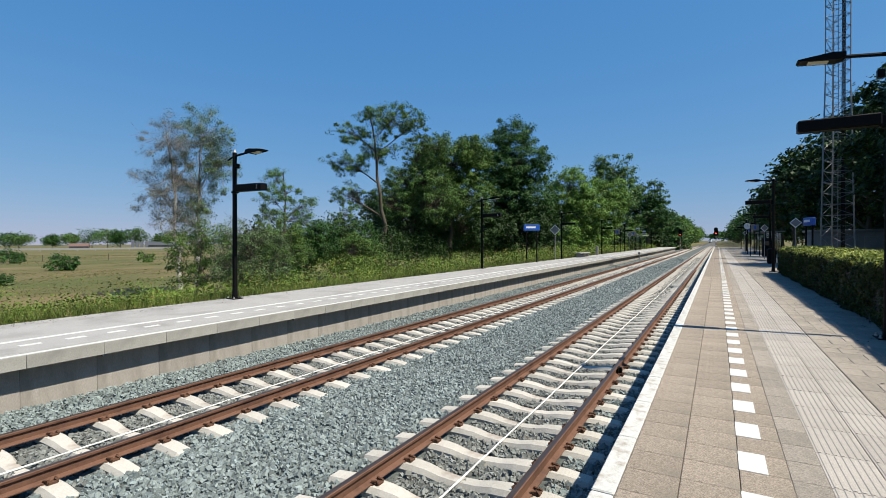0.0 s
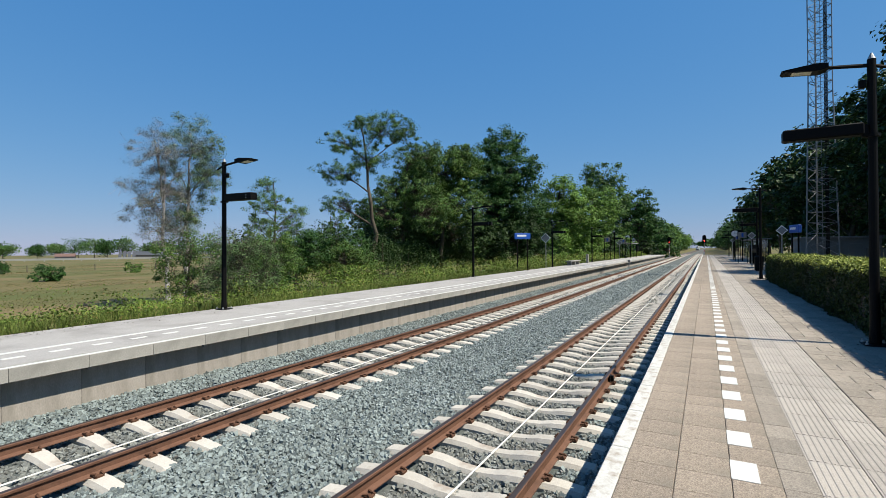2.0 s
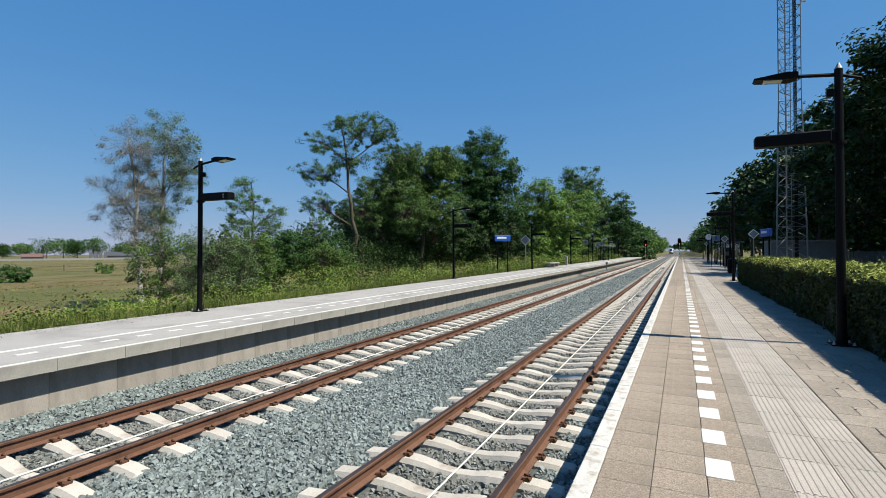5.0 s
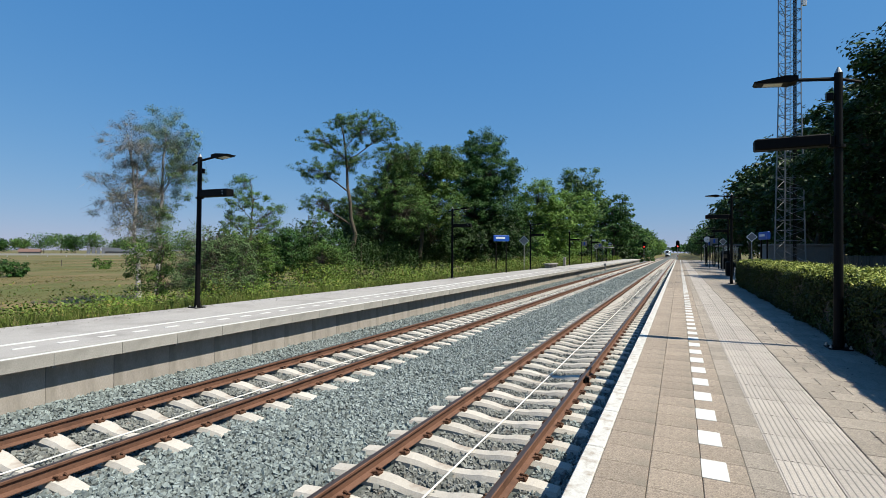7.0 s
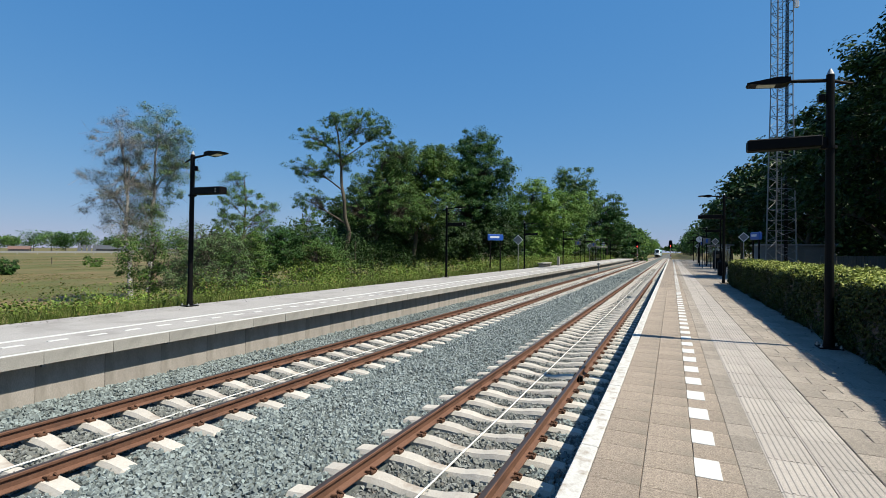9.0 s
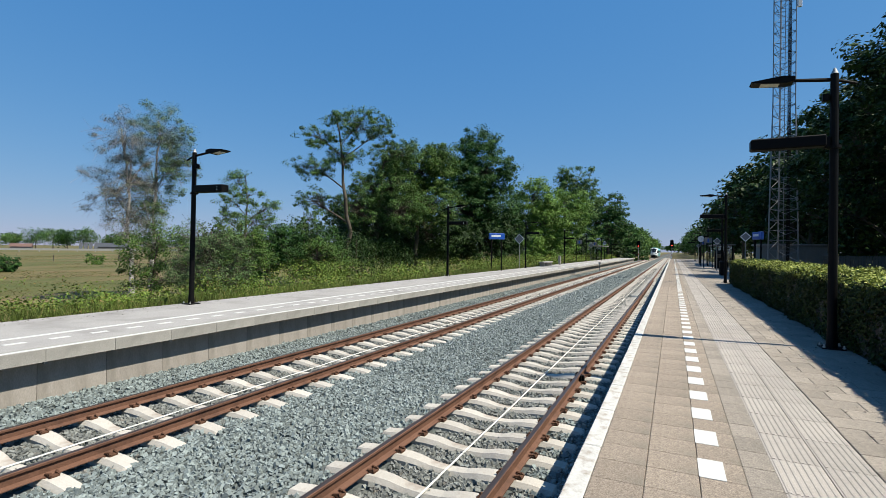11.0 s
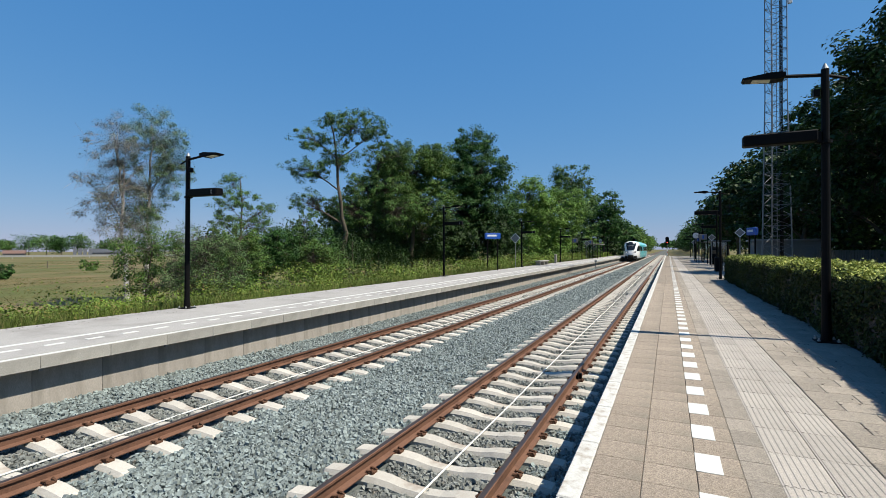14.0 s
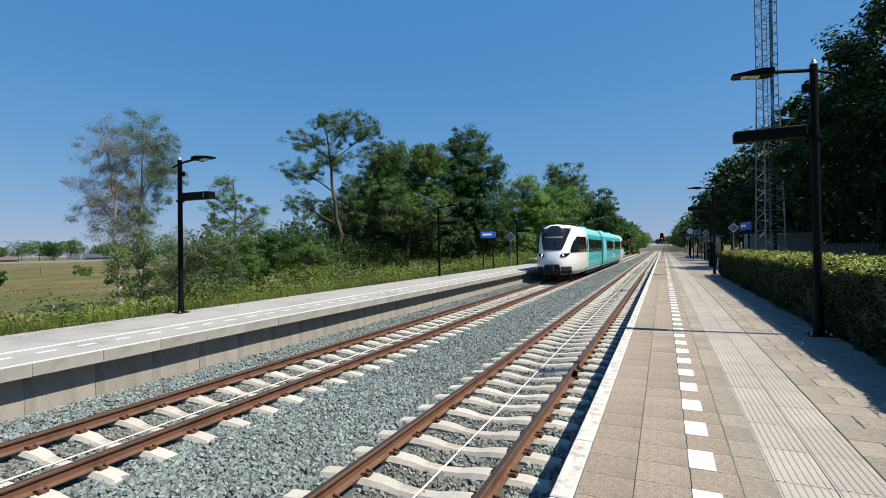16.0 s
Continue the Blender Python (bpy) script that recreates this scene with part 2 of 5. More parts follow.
def clear_glass():
    m = bpy.data.materials.new("clear shelter glass")
    m.use_nodes = True
    n, l = m.node_tree.nodes, m.node_tree.links
    n.remove(n["Principled BSDF"])
    a, b, x = n.new("ShaderNodeBsdfTransparent"), n.new("ShaderNodeBsdfGlossy"), n.new("ShaderNodeMixShader")
    a.inputs["Color"].default_value = (0.8, 0.86, 0.84, 1)
    b.inputs["Roughness"].default_value = 0.05
    x.inputs["Fac"].default_value = 0.1
    l.new(a.outputs["BSDF"], x.inputs[1])
    l.new(b.outputs["BSDF"], x.inputs[2])
    l.new(x.outputs["Shader"], n["Material Output"].inputs["Surface"])
    return m


M_CLEAR = clear_glass()


# ---- mesh tools ----
class Build:
    """Collects the faces of one mesh."""

    def __init__(self):
        self.v, self.f = [], []

    def add(self, verts, faces):
        o = len(self.v)
        self.v.extend(verts)
        self.f.extend(tuple(i + o for i in f) for f in faces)
        return self

    def box(self, x0, x1, y0, y1, z0, z1, c=0.0):
        """A box, its edges cut by c."""
        if not c:
            p = [(x, y, z) for z in (z0, z1) for y in (y0, y1) for x in (x0, x1)]
            return self.add(p, [(0, 2, 3, 1), (4, 5, 7, 6), (0, 1, 5, 4), (1, 3, 7, 5), (3, 2, 6, 7), (2, 0, 4, 6)])
        rings = []
        for z, k in ((z0, 1), (z0 + c, 0), (z1 - c, 0), (z1, 1)):
            d = c if k else 0.0
            a, b, e, f = x0 + d, x1 - d, y0 + d, y1 - d
            g = c
            rings.append([(a + g, e, z), (b - g, e, z), (b, e + g, z), (b, f - g, z), (b - g, f, z), (a + g, f, z), (a, f - g, z), (a, e + g, z)])
        p = [q for r in rings for q in r]
        fc = [tuple(range(7, -1, -1)), tuple(range(24, 32))]
        for k in range(3):
            for i in range(8):
                j = (i + 1) % 8
                fc.append((8 * k + i, 8 * k + j, 8 * k + 8 + j, 8 * k + 8 + i))
        return self.add(p, fc)

    def tube(self, p0, p1, r0, r1=None, n=8, caps=True):
        r1 = r0 if r1 is None else r1
        p0, p1 = Vector(p0), Vector(p1)
        d = (p1 - p0).normalized()
        a = d.orthogonal().normalized()
        b = d.cross(a)
        ring = lambda p, r: [tuple(p + (a * math.cos(6.28318 * i / n) + b * math.sin(6.28318 * i / n)) * r) for i in range(n)]
        fc = [(i, (i + 1) % n, n + (i + 1) % n, n + i) for i in range(n)]
        if caps:
            fc += [tuple(range(n - 1, -1, -1)), tuple(range(n, 2 * n))]
        return self.add(ring(p0, r0) + ring(p1, r1), fc)

    def pipe(self, points, radii, n=8):
        """One unbroken round bar through the points."""
        rings = []
        for p, r in zip(points, radii):
            rings += [(p[0] + r * math.cos(6.28318 * i / n), p[1] + r * math.sin(6.28318 * i / n), p[2]) for i in range(n)]
        fc = [(k * n + i, k * n + (i + 1) % n, (k + 1) * n + (i + 1) % n, (k + 1) * n + i) for k in range(len(points) - 1) for i in range(n)]
        return self.add(rings, fc + [tuple(range(n - 1, -1, -1)), tuple(range(len(rings) - n, len(rings)))])

    def sweep(self, profile, y0, y1):
        """A closed x,z profile (counter-clockwise seen from -y) drawn out along y."""
        n = len(profile)
        fc = [(i, (i + 1) % n, n + (i + 1) % n, n + i) for i in range(n)]
        fc += [tuple(range(n - 1, -1, -1)), tuple(range(n, 2 * n))]
        return self.add([(x, y0, z) for x, z in profile] + [(x, y1, z) for x, z in profile], fc)

    def mesh(self, name, mat, smooth=False):
        me = bpy.data.meshes.new(name)
        me.from_pydata(self.v, [], self.f)
        me.materials.append(mat)
        if smooth:
            me.shade_smooth()
        me.update()
        return me


def fast_mesh(name, verts, faces, mat):
    """A mesh from arrays: verts n x 3, faces m x k."""
    me = bpy.data.meshes.new(name)
    n, (m, k) = len(verts), faces.shape
    me.vertices.add(n)
    me.vertices.foreach_set("co", np.ascontiguousarray(verts, dtype=np.float32).ravel())
    me.loops.add(m * k)
    me.loops.foreach_set("vertex_index", np.ascontiguousarray(faces, dtype=np.int32).ravel())
    me.polygons.add(m)
    me.polygons.foreach_set("loop_start", np.arange(0, m * k, k, dtype=np.int32))
    me.materials.append(mat)
    me.update(calc_edges=True)
    me.shade_flat()
    return me


def part(name, build, mat, parent, label="", smooth=False):
    me = build if isinstance(build, bpy.types.Mesh) else build.mesh(name, mat, smooth)
    ob = new(name, me)
    ob.parent = parent
    if label:
        tagged(ob, label)
    return ob


def thing(name, label, category, group="", at=None, kind=""):
    ob = new(name)
    ob.empty_display_size = 0.2
    if at is not None:
        ob.matrix_basis = at
    return tagged(ob, label, category, group, kind)


# ---- levels of the place ----
XL = -4.513            # middle of the far track; the near track's middle is x = 0, rail tops z = 0
HP = 0.725             # platform height
EDGE_R, EDGE_L = 1.69, -6.40
Y_END = 128.0
GAUGE = 0.7535


def step(t):
    t = min(1, max(0, t))
    return t * t * (3 - 2 * t)


def ground_z(x, y):
    if x < -6.9:
        z = 0.62 - 1.05 * step((-10.6 - x) / 6.0)
    elif x < 1.6:
        z = -0.75
    else:
        z = 0.60
    if y > Y_END and x > -12:
        k = step((y - Y_END) / 10)
        if x > 1.6:
            z += k * (-0.5 - z) * step((8 - x) / 4)
        elif x < -6.9:
            z += k * (-0.5 - z)
    if x < -14:
        z += 0.12 * noise.noise((x * 0.15, y * 0.15, 0))
    return z


# ---- ground ----
def build_ground():
    xs = [-4000, -1500, -700, -400, -280, -200, -150, -110, -85, -65, -50, -40, -33, -28, -24, -21, -19, -17, -16, -15, -14, -13.2, -12.5, -11.9, -11.3, -10.8, -10.4, -9.9, -7.2, -6.95, -6.85, -5, -2, 1.2, 1.55, 1.65, 4, 6, 8, 10, 14, 20, 30, 50, 90, 200, 600, 1500, 4000]
    ys = [-3000, -1000, -300, -100, -50, -25, -12] + list(range(-6, 40, 2)) + list(range(40, 128, 6)) + [127.9, 130, 132, 135, 138, 142, 150, 165, 185, 210, 250, 300, 400, 550, 800, 1300, 2200, 4500]
    v = [(x, y, ground_z(x, y)) for y in ys for x in xs]
    w = len(xs)
    f = [(j * w + i, j * w + i + 1, (j + 1) * w + i + 1, (j + 1) * w + i) for j in range(len(ys) - 1) for i in range(w - 1)]
    b = Build()
    b.add(v, f)
    tagged(new("ground", b.mesh("ground", M_FIELD, True)), "rough heath field in green and brown grass", "ground", kind="structure")


build_ground()


# ---- ballast and tracks ----
def ballast_z(x):
    """Height of the stones across the two tracks."""
    for c in (0.0, XL):
        d = abs(x - c)
        if d < 0.62:
            return -0.252
        if d < 0.9:
            return -0.243
        if d < 1.35:
            return -0.222
    if x < XL - 1.35:
        return -0.215 + 0.09 * step((XL - 1.35 - x) / 0.7)
    return -0.20


def build_ballast():
    xs = np.linspace(-6.72, 1.75, 72)
    b = Build()
    ys = [-14 + 0.25 * i for i in range(0, 200)] + [36.0 + 3 * i for i in range(0, 34)] + [150, 200, 300, 450, 700, 1200]
    v = []
    for y in ys:
        for x in xs:
            a = 0.025 if y < 36 else 0.0
            v.append((x, y, ballast_z(x) - 0.012 + a * noise.noise((x * 5, y * 5, 3))))
    w = len(xs)
    f = [(j * w + i, j * w + i + 1, (j + 1) * w + i + 1, (j + 1) * w + i) for j in range(len(ys) - 1) for i in range(w - 1)]
    b.add(v, f)
    tagged(new("ballast", b.mesh("ballast", M_BALLAST, True)), "bed of grey-green crushed stone ballast under the tracks", "ballast", kind="structure")


build_ballast()


def stones(name, y0, y1, per_m2, size, seed):
    """Loose crushed stones: knocked-about octahedra and icosahedra in one mesh."""
    rng = np.random.default_rng(seed)
    n = int((y1 - y0) * 8.4 * per_m2)
    x = rng.uniform(-6.62, 1.66, n)
    y = rng.uniform(y0, y1, n)
    keep = np.ones(n, bool)
    for c in (0.0, XL):                      # none on the rails or on the bare sleeper tops
        keep &= np.abs(np.abs(x - c) - GAUGE) > 0.10
        ph = 3.895 if c == 0.0 else 3.43
        on = (np.abs(x - c) < 1.25) & (np.abs((y - ph + 0.3) % 0.6 - 0.3) < 0.15)
        keep &= ~(on & (rng.random(n) > 0.04))
    x, y = x[keep], y[keep]
    n = len(x)
    z = np.array([ballast_z(a) for a in x]) + rng.uniform(-0.012, 0.022, n)
    if y0 > 7 or y0 < 0:
        base = np.array([(1, 0, 0), (-1, 0, 0), (0, 1, 0), (0, -1, 0), (0, 0, 1), (0, 0, -1)]) * 1.05
        tri = np.array([(0, 2, 4), (2, 1, 4), (1, 3, 4), (3, 0, 4), (2, 0, 5), (1, 2, 5), (3, 1, 5), (0, 3, 5)])
    else:
        base = np.array([(a, b, c) for c in (-1, 1) for b in (-1, 1) for a in (-1, 1)]) * 0.70
        quads = ((0, 2, 3, 1), (4, 5, 7, 6), (0, 1, 5, 4), (1, 3, 7, 5), (3, 2, 6, 7), (2, 0, 4, 6))
        tri = np.array([t for a, b, c, d in quads for t in ((a, b, c), (a, c, d))])
    k = len(base)
    shape = base[None] * rng.uniform(0.62, 1.2, (n, k, 3))
    shape *= rng.uniform(0.5, 1.45, (n, 1, 3)) * (size * rng.uniform(0.6, 1.25, (n, 1, 1)))
    q = rng.normal(size=(n, 4))
    q /= np.linalg.norm(q, axis=1, keepdims=True)
    a, b, c, d = q.T
    rot = np.stack([1 - 2 * (c * c + d * d), 2 * (b * c - a * d), 2 * (b * d + a * c), 2 * (b * c + a * d), 1 - 2 * (b * b + d * d), 2 * (c * d - a * b), 2 * (b * d - a * c), 2 * (c * d + a * b), 1 - 2 * (b * b + c * c)], -1).reshape(n, 3, 3)
    v = np.einsum("nij,nkj->nki", rot, shape) + np.stack([x, y, z], -1)[:, None]
    near = np.minimum(np.abs(x), np.abs(x - XL)) + rng.normal(0, 0.12, n) < 0.95
    for pick, mat, label in ((~near, M_STONE, "loose angular grey-green crushed ballast stones"), (near, M_STONE_RUST, "ballast stones stained brown by the rails")):
        q = v[pick]
        f = tri[None] + (np.arange(len(q)) * k)[:, None, None]
        tagged(new(name, fast_mesh(name, q.reshape(-1, 3), f.reshape(-1, 3), mat)), label, "ballast stones", kind="stuff")


stones("ballast_stones", -5.0, 2.2, 200, 0.046, 6)
stones("ballast_stones", 2.2, 8.0, 800, 0.029, 1)
stones("ballast_stones", 8.0, 12.0, 620, 0.031, 5)
stones("ballast_stones", 12.0, 24.0, 380, 0.035, 2)
stones("ballast_stones", 24.0, 44.0, 130, 0.05, 3)
stones("ballast_stones", 44.0, 80.0, 36, 0.075, 4)


def sleeper_mesh():
    """Concrete sleeper: high under the rails, waisted and low in the middle, sloped ends."""
    st = [(-1.27, 0.105, -0.215), (-1.24, 0.12, -0.19), (-0.98, 0.128, -0.165), (-0.55, 0.128, -0.165), (-0.40, 0.118, -0.178), (-0.22, 0.104, -0.214), (0, 0.098, -0.228),
          (0.22, 0.104, -0.214), (0.40, 0.118, -0.178), (0.55, 0.128, -0.165), (0.98, 0.128, -0.165), (1.24, 0.12, -0.19), (1.27, 0.105, -0.215)]
    b = Build()
    v, f = [], []
    for x, w, z in st:
        t = w * 0.68
        v += [(x, -w, -0.36), (x, w, -0.36), (x, w, z - 0.05), (x, t, z), (x, -t, z), (x, -w, z - 0.05)]
    for i in range(len(st) - 1):
        for j in range(6):
            k = (j + 1) % 6
            f.append((6 * i + j, 6 * i + k, 6 * i + 6 + k, 6 * i + 6 + j))
    f += [tuple(range(5, -1, -1)), tuple(range(6 * len(st) - 6, 6 * len(st)))]
    for a in range(len(f)):
        f[a] = f[a][::-1]
    b.add(v, f)
    return b


SLEEPER = sleeper_mesh()
SLEEPER_ME = SLEEPER.mesh("sleeper", M_SLEEPER)


def clip_build(b, y):
    """Spring clips, shoulders and pad of one rail on one sleeper."""
    for s in (-1, 1):
        x = s * GAUGE
        b.box(x - 0.085, x + 0.085, y - 0.075, y + 0.075, -0.168, -0.158)
        for e in (-1, 1):
            q = x + e * 0.115
            b.box(q - 0.028, q + 0.028, y - 0.05, y + 0.05, -0.168, -0.135, 0.006)
            for k in (-1, 1):
                b.tube((q, y + k * 0.03, -0.125), (x + e * 0.055, y + k * 0.055, -0.128), 0.013, n=5)
                b.tube((q + e * 0.03, y + k * 0.045, -0.14), (q, y + k * 0.03, -0.115), 0.013, n=5)


def track(x, phase):
    t = thing("railway_track", "standard gauge track, rusty rails on pale concrete sleepers" if x == 0 else "second track with rusty rails on pale concrete sleepers", "railway track", "tracks", pose(x, 0, 0))
    for s in (-1, 1):
        c = s * GAUGE
        pr = [(-0.07, -0.159), (0.07, -0.159), (0.07, -0.148), (0.012, -0.128), (0.009, -0.05), (0.034, -0.036), (0.036, -0.010), (0.030, -0.003), (-0.030, -0.003), (-0.036, -0.010), (-0.034, -0.036), (-0.009, -0.05), (-0.012, -0.128), (-0.07, -0.148)]
        r = part("rail", Build().sweep([(c + a, z) for a, z in pr], -14, 1200), M_RUST, t, "rust-brown steel rail")
        part("rail_head_surface", Build().sweep([(c - 0.028, -0.0028), (c + 0.028, -0.0028), (c + 0.020, 0.0), (c - 0.020, 0.0)], -14, 1200), M_RAILTOP, r, "worn darker running surface")
    far = Build()
    near_clips = Build()
    i = 0
    while True:
        y = phase + 0.6 * (i - 28)
        if y > 230:
            break
        if 1 < y < 86:
            o = part("sleeper", SLEEPER_ME, None, t)
            o.location = (random.uniform(-0.006, 0.006), y, random.uniform(-0.004, 0.004))
            o.rotation_euler = (0, 0, random.uniform(-0.006, 0.006))
            if y < 45:
                clip_build(near_clips, y)
        else:
            far.add([(a, b + y, c) for a, b, c in SLEEPER.v], SLEEPER.f)
        i += 1
    tagged(part("distant_sleepers", far, M_SLEEPER, t), kind="stuff")
    tagged(part("rail_fastening", near_clips, M_CLIP, t), "rusty spring clips and base plates", kind="stuff")
    cord = Build()
    y = -6.0
    while y < 160:
        y2 = y + 0.6
        a = 0.012 * math.sin(y * 0.35) + 0.004 * math.sin(y * 1.9)
        c = 0.012 * math.sin(y2 * 0.35) + 0.004 * math.sin(y2 * 1.9)
        cord.box(-0.008 + (a + c) / 2, 0.008 + (a + c) / 2, y, y2 + 0.01, -0.214, -0.200)
        y = y2
    part("cable", cord, M_CORD, t, "thin white cable laid along the sleepers")
    return t


near_track = track(0.0, 3.895)
joint = Build().box(GAUGE - 0.06, GAUGE + 0.06, 9.28, 9.42, -0.15, -0.012, 0.01)
joint.box(GAUGE + 0.02, GAUGE + 0.11, 9.31, 9.38, -0.17, -0.02, 0.008)
part("rail_joint", joint, M_BLACK, near_track, "dark insulated joint clamp on the rail")
track(XL, 3.43)


# ---- platforms ----
def near_platform():
    p = thing("platform", "paved station platform with a white painted edge", "platform", kind="structure")
    core = Build()
    core.sweep([(EDGE_R + 0.09, -0.6), (5.06, -0.6), (5.06, HP - 0.05), (EDGE_R + 0.09, HP - 0.05)], -14, Y_END)
    part("bed", core, M_JOINT, p, "sand bed showing in the paving joints")
    part("side_wall", Build().box(EDGE_R + 0.06, EDGE_R + 0.09, -14, Y_END, -0.6, HP - 0.16), M_WALL, p, "concrete retaining wall")
    wide = Build().box(5.06, 8.6, 29.2, Y_END, -0.4, HP - 0.012)
    part("rear_paving", wide, M_PAVER2, p, "wider paved strip behind the edge zone")

    g = 0.003
    t = HP
    coping = Build().box(EDGE_R, EDGE_R + 0.145, 0.008, 0.992, HP - 0.17, HP, 0.008).mesh("coping_block", M_EDGE)
    slab = Build().box(g / 2, 0.349, g / 2, 0.338, HP - 0.06, t, 0.004).mesh("paving_slab", M_PAVER)
    third = Build().box(g / 2, 0.3005, g / 2, 0.338, HP - 0.06, t, 0.003).mesh("paving_slab", M_PAVER)
    filler = Build().box(0.0005, 0.2105, g / 2, 0.338, HP - 0.06, t, 0.003).mesh("paving_slab", M_PAVER2)
    right = Build().box(0.002, 0.441, 0.002, 0.338, HP - 0.06, t, 0.005).mesh("paving_slab", M_PAVER2)
    half = Build().box(0.002, 0.2195, 0.002, 0.338, HP - 0.06, t, 0.005).mesh("paving_slab", M_PAVER2)
    tac = Build().box(g / 2, 0.3335, g / 2, 0.597, HP - 0.06, t - 0.0032, 0.002)
    for k in range(7):
        c = 0.029 + 0.0462 * k
        tac.sweep([(c - 0.0155, t - 0.0040), (c + 0.0155, t - 0.0040), (c + 0.010, t + 0.001), (c - 0.010, t + 0.001)], 0.008, 0.59)
    tactile = tac.mesh("guide_tile", M_TACTILE)
    dash = Build().box(0, 0.174, 0, 0.345, t + 0.0005, t + 0.004).mesh("edge_mark", M_PAINT)
    rest = {k: Build() for k in ("coping_block", "paving_slab", "grey_slab", "guide_tile", "edge_mark")}
    solid = {"coping_block": M_EDGE, "paving_slab": M_PAVER, "grey_slab": M_PAVER2, "guide_tile": M_TACTILE, "edge_mark": M_PAINT}
    raw = {}
    for me in (coping, slab, third, filler, right, half, tactile, dash):
        if me is tactile:
            raw[me] = ([v.co[:] for v in me.vertices], [tuple(q.vertices) for q in me.polygons])
        else:
            ends = [(min(v.co[k] for v in me.vertices), max(v.co[k] for v in me.vertices)) for k in range(3)]
            block = Build().box(*ends[0], *ends[1], *ends[2])
            raw[me] = (block.v, block.f)

    def lay(name, me, x, y, near, key, jitter=0.0015):
        if near:
            o = part(name, me, None, p)
            o.location = (x, y, random.uniform(-jitter, jitter * 0.6))
        else:
            dz = random.uniform(-jitter, jitter * 0.6)
            v, f = raw[me]
            rest[key].add([(a + x, b + y, c + dz) for a, b, c in v], f)

    for i in range(-13, 127):
        lay("coping_block", coping, 0.0, i + 0.12, 0 < i < 44, "coping_block")
    for i in range(-46, 370):
        y = 3.555 + 0.34 * i
        if y > Y_END - 0.4:
            break
        for k in range(2):
            lay("paving_slab", slab, 1.838 + 0.351 * k, y + (0.01 if k == 1 else 0), 2.2 < y < 24, "paving_slab")
        lay("paving_slab", third, 2.541, y, 2.2 < y < 24, "paving_slab")
        lay("paving_slab", filler, 2.843, y, 2.2 < y < 20, "grey_slab")
        odd = i % 2                                  # running bond behind the guide tiles
        for k in range(3 - odd):
            lay("paving_slab", right, 3.732 + 0.443 * k + 0.2215 * odd, y + 0.02, 2.2 < y < 18, "grey_slab", 0.003)
        if odd:
            for x in (3.732, 4.8395):
                lay("paving_slab", half, x, y + 0.02, 2.2 < y < 18, "grey_slab", 0.003)
    for i in range(-22, 190):
        y = 3.555 + 0.6795 * i
        if y > Y_END - 0.4:
            break
        lay("edge_mark", dash, 2.540, y - 0.345, 1 < y < 34, "edge_mark", 0.0)
    for i in range(-22, 210):
        y = 0.30 + 0.6 * i
        if y > Y_END - 0.7:
            break
        for k in range(2):
            lay("guide_tile", tactile, 3.054 + 0.338 * k, y, 2 < y < 34, "guide_tile")
    for key, b in rest.items():
        tagged(part("distant_" + key, b, solid[key], p), kind="stuff")


def far_platform():
    p = thing("platform", "pale concrete platform with overhanging edge beams and white lines", "platform", kind="structure")
    deck = Build().box(-10.2, EDGE_L - 0.26, -14, 131, HP - 0.22, HP - 0.006)
    part("deck", deck, M_DECK, p, "light grey concrete platform deck")
    core = Build().box(-10.1, -6.79, -14, 130.9, -0.9, HP - 0.23)
    part("core", core, M_WALL, p)
    beam = Build().box(EDGE_L - 0.262, EDGE_L, 0.0015, 1.0285, HP - 0.205, HP, 0.005).mesh("edge_beam", M_BEAM)
    panel = Build().box(-6.79, -6.65, 0.0015, 1.0285, -0.9, HP - 0.207, 0.004).mesh("wall_panel", M_WALL)
    for i in range(-8, 123):
        for name, me in (("edge_beam", beam), ("wall_panel", panel)):
            o = part(name, me, None, p)
            o.location = (random.uniform(-0.003, 0.003), 4.015 + 1.03 * i, random.uniform(-0.002, 0.002))
    clips = Build()
    for i in range(-4, 60):
        y = 4.03 + 2.06 * i
        clips.box(EDGE_L - 0.10, EDGE_L - 0.03, y - 0.025, y + 0.025, HP - 0.245, HP - 0.204)
    tagged(part("beam_brackets", clips, M_STEEL, p), kind="stuff")
    part("edge_line", Build().box(EDGE_L - 0.115, EDGE_L - 0.010, -14, 130.8, HP + 0.0005, HP + 0.004), M_PAINT, p, "white line along the platform edge")
    part("guide_line", Build().box(-7.90, -7.76, -14, 130.8, HP - 0.0055, HP - 0.001), M_PAINT, p, "broad white line")
    mark = Build().box(-7.35, -7.23, 0, 0.30, HP - 0.0055, HP - 0.001).mesh("edge_mark", M_PAINT)
    for i in range(-10, 195):
        part("edge_mark", mark, None, p).location.y = 4.48 + 0.642 * i


near_platform()
far_platform()


